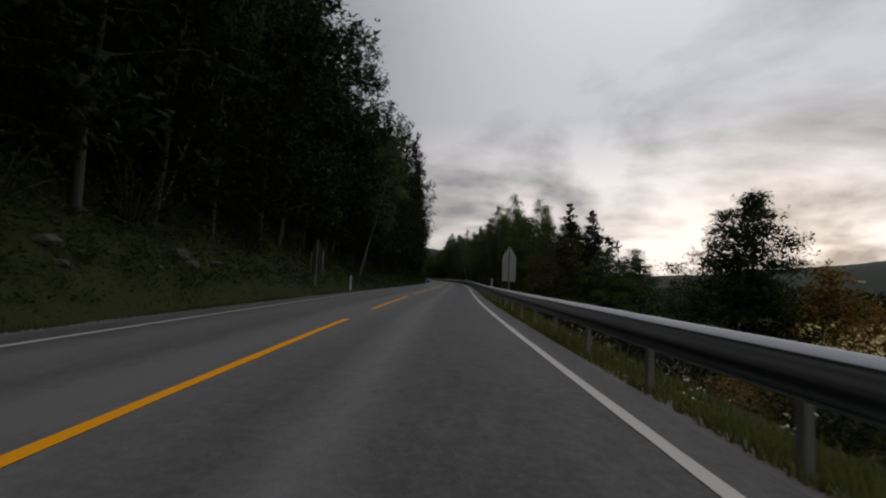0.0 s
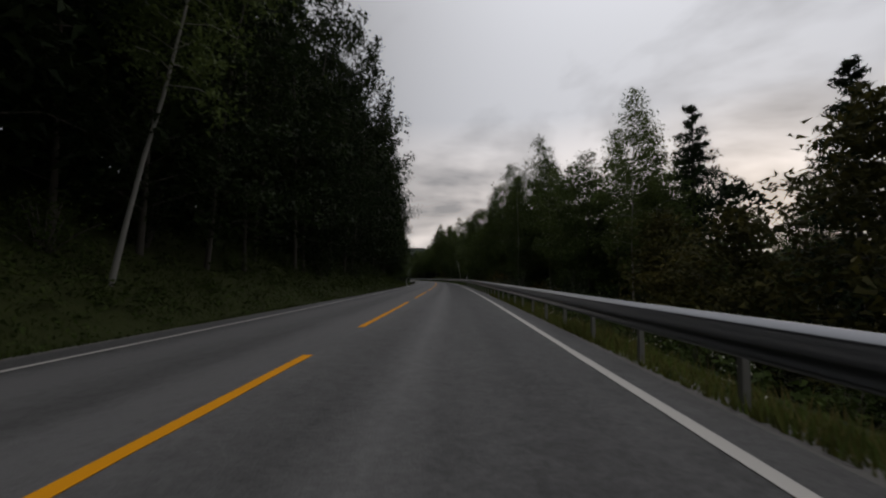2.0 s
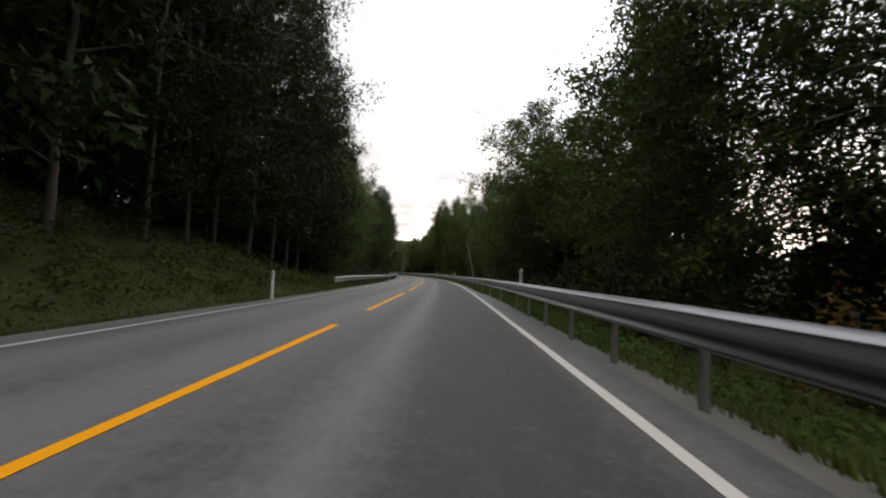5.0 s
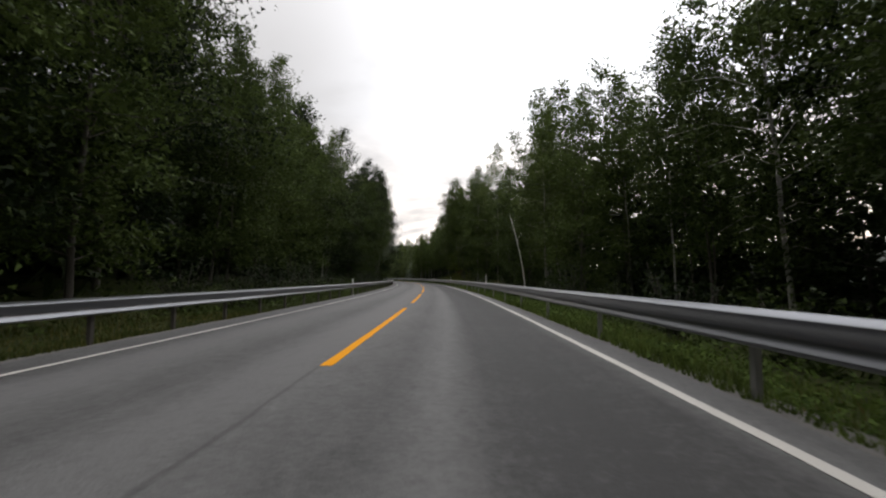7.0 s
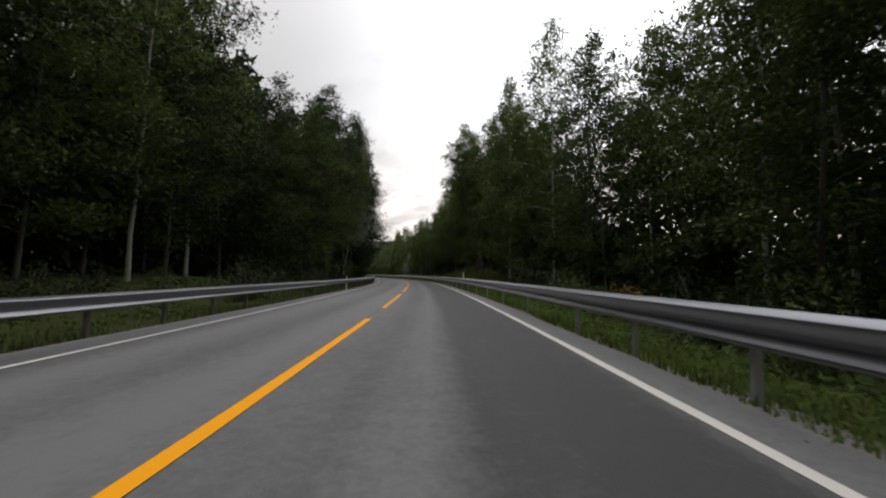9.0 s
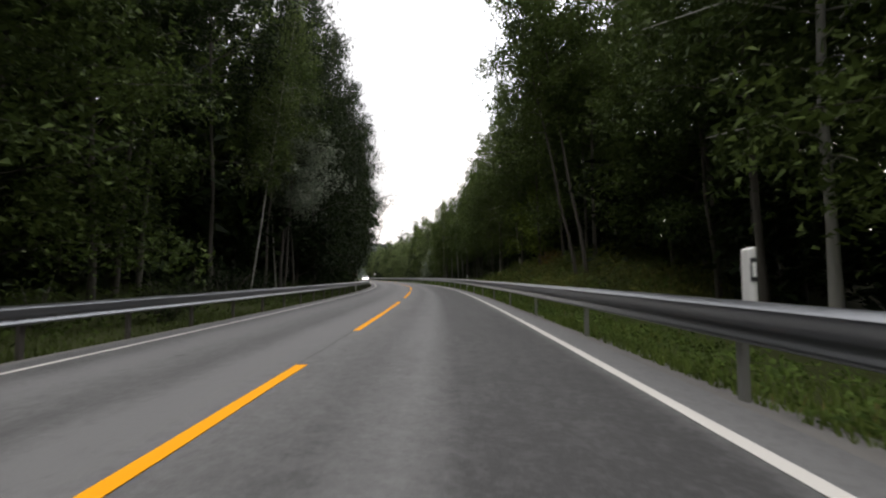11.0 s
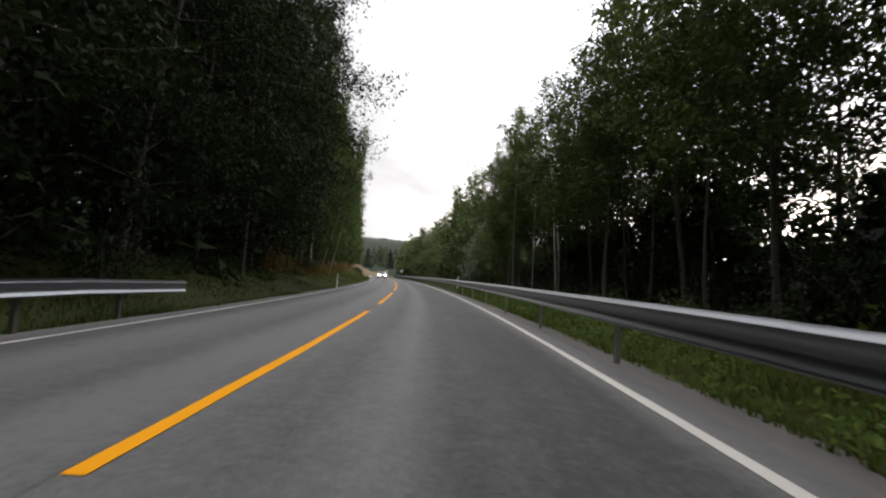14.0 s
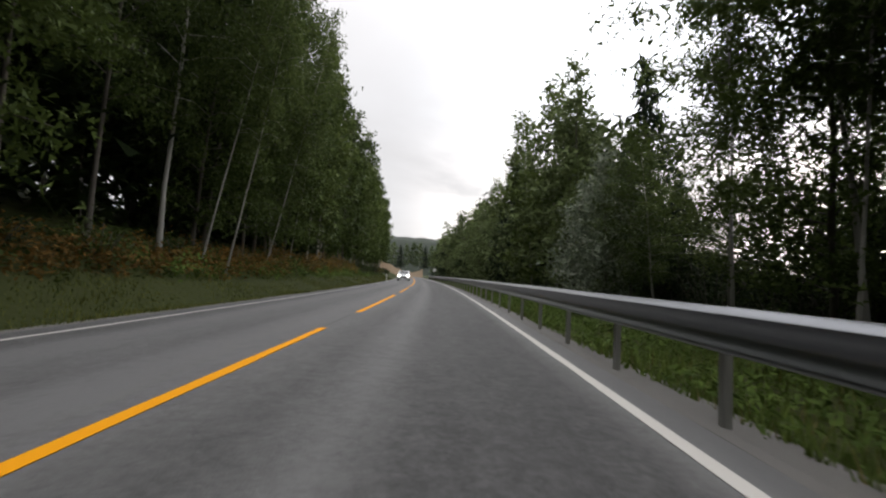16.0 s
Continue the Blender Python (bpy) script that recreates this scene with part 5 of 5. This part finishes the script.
stand(231, 246, 4.4, 1, lambda s: R0(s) + 3.2, ["open", "birch_thin"], lambda s: 0.95, 240, (0.9, 1.1), 1.0)
plant("wide", 245.8, 9.8, 0.98, 1.0)
for s, l in ((239.7, 8.15), (239.0, 9.35), (244.5, 9.0), (247.0, 8.6)):
    plant("birch_thin", s, l, 0.58, 1.5, (random.uniform(-2, 2), random.uniform(-2, 2)))
plant("lean_alder", 187.5, 7.9, 1.0, 1.0, (2, -10), turn=40)
plant("lean_alder", 187.0, 8.2, 1.15, 1.0, (-2, -8))
plant("wide", 109.5, 7.3)
plant("open", 112.4, 9.0, 1.15, 0.72)
plant("open", 116.0, 8.8, 1.1, 0.75)
plant("birch_b", 140.5, 8.4, 0.85, 0.92)
plant("leafy_a", 134.5, 8.8, 0.85, 0.95)
plant("leafy_b", 147.0, 8.8, 0.9, 0.9)
plant("maple", 196.5, 8.6, 1.0, 1.0)
plant("birch_a", 175.0, 8.4, 1.05, 1.05)
plant("lean_alder", 181.0, 10.2, 0.9, 1.1, (3, -4))
plant("pale", 254.1, 8.4)
plant("pale", 257.5, 8.9, 0.9, 1.0)
plant("spruce_b", 253.0, 10.6, 0.55, 0.85)
stand(42, 164, 2.7, 1, lambda s: 7.2 if s > 66 else 7.8, ["shrub_a", "shrub_b", "shrub_a", "shrub_brown"], lambda s: 1.0, 211, (0.6, 1.15), 0.8)
stand(206, 330, 4.0, 1, lambda s: 7.4, ["shrub_b", "shrub_a", "shrub_b"], lambda s: 0.8, 212, (0.5, 0.9), 0.9)
stand(184, 206, 6.0, 1, lambda s: 8.6, ["shrub_b", "shrub_b", "shrub_brown"], lambda s: 0.7, 213, (0.5, 0.9), 1.2)
stand(6, 24, 1.7, 1, lambda s: 7.6, ["shrub_a", "shrub_a", "shrub_brown"], lambda s: 0.85, 215, (0.7, 1.05), 0.9)
stand(8, 25, 2.6, 1, lambda s: 11.0, ["shrub_a"], lambda s: 1.1, 216, (1.0, 1.4), 1.2)
stand(20, 27, 3.6, 1, lambda s: 9.4, ["shrub_b", "shrub_brown", "shrub_a"], lambda s: 0.7, 214, (0.5, 0.8), 1.2)


def snag(s, l):
    ob = tagged(new("dead_birch"), "bare white leaning trunk of a dead birch", "dead tree")
    verts, faces = [], []
    tube(verts, faces, [Vector((0, 0, -0.8)), Vector((-0.02, 0, 1.2)), Vector((-0.14, 0.02, 2.1)), Vector((-0.36, 0, 3.2)), Vector((-0.60, 0.05, 4.2)), Vector((-0.95, 0.1, 5.6))], [0.034, 0.031, 0.028, 0.025, 0.020, 0.010], 8)
    tube(verts, faces, [Vector((-0.5, 0.03, 3.8)), Vector((-0.2, 0.1, 4.4))], [0.011, 0.004], 5)
    mesh("trunk", verts, faces, M_SNAG, ob, smooth=True)
    ob.matrix_basis = frame_at(s, l, ground_z(s, l))


snag(138.5, 6.55)

# ---- grass and herbs ----


def blades(name, seed, count, s0, s1, l0, l1, height, width, mat, label, keep=None):
    """A meadow strip of single bent blades along the road, thicker towards l0."""
    rng = np.random.default_rng(seed)
    s = rng.uniform(s0, s1, count)
    u = rng.random(count) ** 1.35
    # tufts: pull blades towards nearby centres
    cs, cu = np.round(s / 0.35) * 0.35, u
    s = s + (cs - s) * 0.6 * rng.random(count)
    l = l0 + (l1 - l0) * cu
    z = np.array([ground_z(a, b) for a, b in zip(s, l)])
    base = PV(s, l, z - 0.02)
    az = rng.uniform(0, 2 * math.pi, count)
    h = height * rng.uniform(0.35, 1.25, count) * (0.65 + 0.35 * np.sin(s * 0.9) * np.sin(s * 0.23 + l))
    w = width * rng.uniform(0.6, 1.3, count)
    side = np.stack([np.cos(az), np.sin(az), 0 * az], 1) * w[:, None]
    out = np.stack([np.cos(az + 1.57), np.sin(az + 1.57), 0 * az], 1)
    up = np.stack([0 * az, 0 * az, h], 1)
    bend = out * (h * rng.uniform(0.1, 0.7, count))[:, None]
    tri = np.stack([base - side, base + side, base + up + bend], 1)
    ob = new(name, sheet_mesh(name, tri, 3, mat))
    return tagged(ob, label, "grass", kind="stuff")


blades("grass", 301, 30000, -4, 62, 3.98, 5.6, 0.26, 0.012, M_OLIVE, "olive and yellow verge grass below the guard rail")
blades("grass", 314, 14000, -4, 62, 4.02, 5.8, 0.30, 0.012, M_GRASS, "green verge grass below the guard rail")
blades("grass", 302, 7000, -4, 62, 4.1, 6.6, 0.42, 0.010, M_DRY, "dry yellow grass stalks below the guard rail")
blades("grass", 303, 22000, 62, 105, 4.20, 6.4, 0.28, 0.013, M_GRASS, "lush green verge grass under the guard rail")
blades("grass", 315, 26000, 105, 150, 3.92, 6.2, 0.30, 0.013, M_GRASS, "lush green grass round the rail posts")
blades("grass", 316, 26000, 150, 205, 4.05, 6.3, 0.30, 0.013, M_GRASS, "lush green grass along the gravel edge")
blades("grass", 317, 26000, 205, 262, 4.24, 6.4, 0.28, 0.013, M_GRASS, "lush green verge grass under the guard rail")
blades("grass", 304, 6000, 62, 262, 4.25, 6.4, 0.36, 0.009, M_DRY, "dry grass stalks under the guard rail")
blades("grass", 305, 52000, 5, 104, -4.1, -7.5, 0.17, 0.013, M_GRASS_SHADED, "short green grass on the forest bank, coloured for shade")
blades("grass", 306, 36000, 104, 222, -4.25, -7.0, 0.24, 0.013, M_GRASS_SHADED, "green grass under the forest guard rail, coloured for shade")
blades("grass", 309, 12000, 218, 240, -4.05, -7.5, 0.15, 0.013, M_GRASS_SHADED, "short green grass below the forest edge")
blades("grass", 319, 12000, 94, 124, -4.6, -9.0, 0.16, 0.013, M_DRY, "short brownish grass on the slope behind the rail end")
blades("grass", 313, 9000, 94, 124, -4.1, -8.0, 0.20, 0.014, M_OLIVE, "thin olive-brown grass behind the rail end")
blades("grass", 307, 30000, 238, 330, -4.05, -7.5, 0.17, 0.014, M_OLIVE, "olive-green grass on the bank beside the road")
blades("grass", 318, 20000, 238, 330, -4.05, -7.0, 0.15, 0.014, M_GRASS_SHADED, "short green grass on the bank beside the road")
blades("grass", 308, 14000, 262, 330, 4.25, 6.6, 0.30, 0.018, M_GRASS, "green verge grass under the guard rail")
blades("grass", 310, 40000, 181, 214, 4.9, 12.5, 0.46, 0.014, M_GRASS, "tall green grass on the roadside bank")
blades("grass", 311, 20000, 181, 214, 5.2, 12.5, 0.58, 0.010, M_DRY, "dry straw-coloured grass on the roadside bank")


def herbs(name, seed, count, s0, s1, l0, l1, height, size, mat, label):
    rng = np.random.default_rng(seed)
    n = count // 9
    s, l = rng.uniform(s0, s1, n), l0 + (l1 - l0) * rng.random(n)
    z = np.array([ground_z(a, b) for a, b in zip(s, l)])
    h = height * rng.uniform(0.3, 1.2, n)
    base = PV(s, l, z)
    at = np.repeat(base, 9, 0) + rng.normal(size=(n * 9, 3)) * np.array([0.14, 0.14, 0.0])
    at[:, 2] += np.repeat(h, 9) * rng.random(n * 9)
    ob = new(name, sheet_mesh(name, leaves(rng, at, size, 0.4, 0.6), 3, mat))
    return tagged(ob, label, "undergrowth", kind="stuff")


herbs("undergrowth", 401, 14000, 5, 104, -5.2, -10.5, 0.55, 0.14, M_GRASS_SHADED, "nettles and herbs on the forest bank")
herbs("undergrowth", 402, 9000, 104, 222, -5.5, -10.0, 0.50, 0.14, M_HERB, "herbs and seedlings under the forest edge")
herbs("undergrowth", 403, 11000, 222, 330, -6.2, -10.0, 0.50, 0.14, M_HERB, "herbs and seedlings on the bank")
herbs("bracken", 417, 3600, 240, 262, -6.4, -8.4, 0.55, 0.14, M_FERN, "rusty bracken along the top of the grass")
herbs("undergrowth", 418, 2600, 250, 300, -6.0, -7.6, 0.6, 0.16, M_VERGE_LEAF, "bright green ferns along the forest edge")
herbs("bracken", 404, 2600, 236, 300, -6.8, -9.5, 0.6, 0.16, M_FERN, "rust-brown autumn bracken on the bank")
herbs("bracken", 405, 500, 4, 40, -6.4, -9.5, 0.4, 0.12, M_FERN, "withered brown herbs on the bank")
herbs("undergrowth", 409, 4200, 6, 46, -5.0, -8.6, 0.30, 0.11, M_HERB, "leafy herbs on the forest bank")
herbs("undergrowth", 410, 5200, 40, 100, -4.5, -7.6, 0.24, 0.09, M_HERB, "leafy herbs in the grass of the forest bank")
herbs("undergrowth", 411, 7000, 62, 105, 4.3, 6.2, 0.24, 0.075, M_VERGE_LEAF, "clover and dandelion leaves in the verge")
herbs("undergrowth", 412, 8000, 105, 150, 4.1, 6.2, 0.26, 0.075, M_VERGE_LEAF, "clover and herbs under the guard rail")
herbs("undergrowth", 413, 9000, 150, 205, 4.2, 6.2, 0.26, 0.08, M_VERGE_LEAF, "clover and herbs along the gravel edge")
herbs("undergrowth", 414, 11000, 205, 262, 4.35, 6.2, 0.28, 0.085, M_VERGE_LEAF, "broad-leaved green herbs under the guard rail")
herbs("flowers", 415, 200, 8, 22, 4.6, 6.6, 0.55, 0.04, M_UMBEL, "white umbel flowers among the verge grass")
herbs("flowers", 416, 150, 38, 62, 4.6, 6.6, 0.5, 0.035, M_UMBEL, "white umbel flowers below the guard rail")
herbs("bracken", 419, 4600, 181, 206, 5.4, 11.5, 0.6, 0.12, M_BRACKEN, "yellowing green bracken on the grassy bank")
herbs("undergrowth", 406, 4000, 182, 214, 5.2, 12.0, 0.65, 0.12, M_VERGE_LEAF, "ferns and herbs on the grassy bank")
herbs("undergrowth", 407, 14000, 40, 162, 5.8, 11.0, 0.6, 0.15, M_HERB, "herbs and seedlings below the trees")
herbs("undergrowth", 408, 6000, 212, 300, 5.8, 11.0, 0.5, 0.15, M_HERB, "herbs and seedlings below the birches")


def stone(seed, r, s, l):
    rnd = random.Random(seed)
    bm = bmesh.new()
    bmesh.ops.create_icosphere(bm, subdivisions=2, radius=r)
    k = [rnd.uniform(0.7, 1.3), rnd.uniform(0.7, 1.3), rnd.uniform(0.45, 0.8)]
    for v in bm.verts:
        n = 1 + 0.28 * noise.noise(v.co * (1.6 / r) + Vector((seed, 0, 0)))
        v.co = Vector((v.co.x * k[0], v.co.y * k[1], v.co.z * k[2])) * n
    me = bpy.data.meshes.new("stone")
    bm.to_mesh(me)
    bm.free()
    me.materials.append(M_ROCK)
    ob = new("stone", me)
    ob.matrix_basis = Matrix.Translation(P(s, l, ground_z(s, l) + r * 0.1)) @ pose(0, 0, 0, 0, 0, rnd.uniform(0, 360))
    return tagged(ob, "grey weathered stone half sunk in the bank", "stone", "bank stones")


rnd = random.Random(77)
for i in range(20):
    stone(i, rnd.uniform(0.10, 0.28), rnd.uniform(9, 30), -rnd.uniform(5.6, 8.6))
for i in range(12):
    stone(40 + i, rnd.uniform(0.12, 0.3), rnd.uniform(205, 226), -rnd.uniform(6.0, 8.6))

# ---- valley, far hills and what stands there ----


def field(name, corners, z, mat, label):
    verts = [Vector((x, y, z)) for x, y in corners] + [Vector((x, y, z - 0.3)) for x, y in corners]
    n = len(corners)
    faces = [tuple(range(n))] + [(i, i + n, (i + 1) % n + n, (i + 1) % n) for i in range(n)]
    return tagged(mesh(name, verts, faces, mat), label, "field", kind="structure")


field("field", [(62, 20), (330, 100), (380, 300), (200, 180), (70, 120)], -7.7, M_FIELD, "ripe yellow-green field on the valley floor")
track = ribbon("farm_track", -10, 44, 2.0, 16.8, 21.0, lambda s, l: ground_z(s, l) + 0.07, None, M_GRAVEL, cols=4)
tagged(track, "pale gravel farm track below the road", "track", kind="structure")


def ridge(name, x0, y0, x1, y1, heights, depth, mat, label, seed, trees=1.6):
    """A long wooded hill: its crest runs from one end to the other."""
    n, rows = 160, 14
    verts = []
    ax = Vector((x1 - x0, y1 - y0, 0))
    back = Vector((-ax.y, ax.x, 0)).normalized()
    if back.dot(Vector((x0, y0, 0))) < 0:
        back = -back
    for j in range(rows):
        v = j / (rows - 1)
        for i in range(n):
            u = i / (n - 1)
            h = float(np.interp(u, np.linspace(0, 1, len(heights)), heights))
            p = Vector((x0, y0, 0)) + ax * u + back * depth * v
            z = -9 + (h + 9) * math.sin(min(1, v * 1.35) * math.pi / 2) * (1 + 0.06 * noise.noise((u * 9, v * 4, seed)))
            z += trees * v * noise.noise((u * n * 0.9, v * 30, seed + 2.0))
            verts.append(Vector((p.x, p.y, z)))
    faces = [(j * n + i, j * n + i + 1, (j + 1) * n + i + 1, (j + 1) * n + i) for j in range(rows - 1) for i in range(n - 1)]
    return tagged(mesh(name, verts, faces, mat, smooth=True), label, "hill", kind="structure")


ridge("backdrop_hill", 300, 2600, 2600, 500, [40, 60, 90, 150, 235, 330, 300], 900, M_HILL, "distant blue-green wooded hillside across the valley", 4.0, 7)
ridge("backdrop_hill", -900, 800, 260, 1000, [100, 86, 76, 68, 70, 58], 160, M_HILL, "wooded hill closing the road ahead", 9.0, 6)


def house(x, y, z, w, d, h, turn):
    ob = tagged(new("house"), "small white wooden house far across the valley", "house", "far houses")
    bm = bmesh.new()
    box(bm, (w, d, h), (0, 0, h / 2), 0.05)
    part("wall", bm, M_HOUSE, ob)
    bm = bmesh.new()
    o = 0.5
    pts = [(-w / 2 - o, -d / 2 - o, h), (w / 2 + o, -d / 2 - o, h), (w / 2 + o, d / 2 + o, h), (-w / 2 - o, d / 2 + o, h), (-w / 2 - o, 0, h + d * 0.42), (w / 2 + o, 0, h + d * 0.42)]
    vs = [bm.verts.new(p) for p in pts]
    for f in ((0, 1, 5, 4), (2, 3, 4, 5), (0, 4, 3), (1, 2, 5), (3, 2, 1, 0)):
        bm.faces.new([vs[i] for i in f])
    part("roof", bm, M_ROOF, ob)
    for k in (-1, 0, 1):
        bm = bmesh.new()
        box(bm, (1.1, 0.1, 1.3), (k * w * 0.3, -d / 2 - 0.04, h * 0.55))
        part("window", bm, M_GLASS_DARK, ob)
    ob.matrix_basis = Matrix.Translation((x, y, z)) @ pose(0, 0, 0, 0, 0, turn)
    return ob


house(105.2, 142.3, -7.7, 9, 5, 2.6, 40)
house(176, 186, -7.7, 12, 9, 5.5, 60)
rnd = random.Random(5)
HILL_HOUSES = [(0.34, 0.10), (0.40, 0.16), (0.46, 0.12), (0.52, 0.2), (0.55, 0.14), (0.6, 0.22), (0.64, 0.15), (0.7, 0.2), (0.76, 0.16)]
for u, v in HILL_HOUSES:
    ax = Vector((2300, -2100, 0))
    back = Vector((2100, 2300, 0)).normalized()
    p = Vector((300, 2600, 0)) + ax * u + back * 900 * v
    hh = float(np.interp(u, np.linspace(0, 1, 7), [40, 60, 90, 150, 235, 330, 300]))
    z = -9 + (hh + 9) * math.sin(min(1, v * 1.35) * math.pi / 2)
    house(p.x, p.y, z + 1, rnd.uniform(12, 24), 10, rnd.uniform(5, 8), rnd.uniform(-40, 80))


def bank_cut():
    """A bare orange-brown earth bank beyond the far end of the straight."""
    verts, faces, n = [], [], 26
    for j in range(5):
        for i in range(n):
            z = -0.5 + j * (1.1 + 0.5 * math.sin(i * 0.24)) + 0.5 * noise.noise((i * 0.5, j * 0.7, 2.0))
            verts.append(P(418 + j * 2.2 + 0.8 * noise.noise((i * 0.4, j, 1.0)), -20 + i * 1.0, z))
    faces = [(j * n + i, j * n + i + 1, (j + 1) * n + i + 1, (j + 1) * n + i) for j in range(4) for i in range(n - 1)]
    m = material("orange_earth", (0.13, 0.092, 0.055), (0.07, 0.06, 0.03), 0.3, 3, 0.95, 0, 0.6, 0.1)
    return tagged(mesh("earth_bank", verts, faces, m, smooth=True), "bare orange-brown earth bank at the bend", "earth bank", kind="structure")


bank_cut()
# woods behind the bank, at the end of the straight
for i in range(26):
    plant(["far_a", "far_b", "spruce_far", "far_b"][i % 4], 428 + (i % 4) * 7, -34 + i * 2.9, 0.9, 0.8, z=4.0)


# ---- the oncoming car ----


def car(s, l):
    ob = tagged(new("car"), "silver hatchback with its headlights on", "car")
    prof = [(-2.05, 0.32), (-2.08, 0.62), (-1.95, 0.86), (-1.0, 0.98), (-0.35, 1.40), (0.9, 1.46), (1.75, 1.20), (2.02, 0.95), (2.05, 0.40), (1.9, 0.25), (-1.9, 0.25)]
    bm = bmesh.new()
    rings = []
    for x, k in ((-0.86, 0.94), (-0.80, 1.0), (0.80, 1.0), (0.86, 0.94)):
        ring = []
        for y, z in prof:
            tuck = 0.16 * max(0, (z - 0.95) / 0.5) if z > 0.95 else 0.0
            ring.append(bm.verts.new((math.copysign(abs(x) - tuck, x), y * (k + 0.06 if k < 1 else 1), 0.25 + (z - 0.25) * (0.97 if k < 1 else 1))))
        rings.append(ring)
    n = len(prof)
    for a, b in zip(rings, rings[1:]):
        for i in range(n):
            bm.faces.new((a[i], a[(i + 1) % n], b[(i + 1) % n], b[i]))
    bm.faces.new(rings[0][::-1]), bm.faces.new(rings[-1])
    bmesh.ops.recalc_face_normals(bm, faces=bm.faces)
    bmesh.ops.bevel(bm, geom=list(bm.edges), offset=0.03, segments=2, affect="EDGES")
    part("body", bm, M_CAR, ob)
    bm = bmesh.new()
    pts = [(-0.66, -0.97, 1.01), (0.66, -0.97, 1.01), (0.56, -0.40, 1.385), (-0.56, -0.40, 1.385)]
    vs = [bm.verts.new((x, y - 0.025, z + 0.02)) for x, y, z in pts]
    bm.faces.new(vs)
    part("windscreen", bm, M_GLASS_DARK, ob)
    for sx in (-1, 1):
        bm = bmesh.new()
        box(bm, (0.02, 1.7, 0.30), (sx * 0.80, 0.35, 1.16), 0.005, Matrix.Rotation(sx * -0.33, 4, "Y"))
        part("side_window", bm, M_GLASS_DARK, ob)
        bm = bmesh.new()
        bmesh.ops.create_uvsphere(bm, u_segments=12, v_segments=8, radius=0.12, matrix=Matrix.Translation((sx * 0.62, -2.03, 0.70)) @ Matrix.Diagonal((1.5, 0.5, 0.8, 1)))
        part("headlight", bm, M_LAMP, ob, "lit white headlight")
        bm = bmesh.new()
        box(bm, (0.16, 0.10, 0.12), (sx * 0.96, -0.55, 1.02), 0.03)
        part("mirror", bm, M_CAR, ob)
        for y in (-1.28, 1.30):
            bm = bmesh.new()
            bmesh.ops.create_cone(bm, cap_ends=True, segments=20, radius1=0.32, radius2=0.32, depth=0.20, matrix=Matrix.Translation((sx * 0.77, y, 0.32)) @ Matrix.Rotation(math.pi / 2, 4, "Y"))
            wheel = part("wheel", bm, M_RUBBER, ob)
            bm = bmesh.new()
            bmesh.ops.create_cone(bm, cap_ends=True, segments=16, radius1=0.20, radius2=0.18, depth=0.03, matrix=Matrix.Translation((sx * 0.885, y, 0.32)) @ Matrix.Rotation(math.pi / 2, 4, "Y"))
            part("rim", bm, M_POST, wheel)
    bm = bmesh.new()
    box(bm, (0.9, 0.04, 0.14), (0, -2.09, 0.60), 0.01)
    part("grille", bm, M_BLACK, ob)
    bm = bmesh.new()
    box(bm, (0.5, 0.02, 0.11), (0, -2.10, 0.44), 0.004)
    part("number_plate", bm, M_REFLECT, ob, "white plate")
    ob.matrix_basis = frame_at(s, l, -CROWN * abs(l))
    return ob


car(302, -1.6)
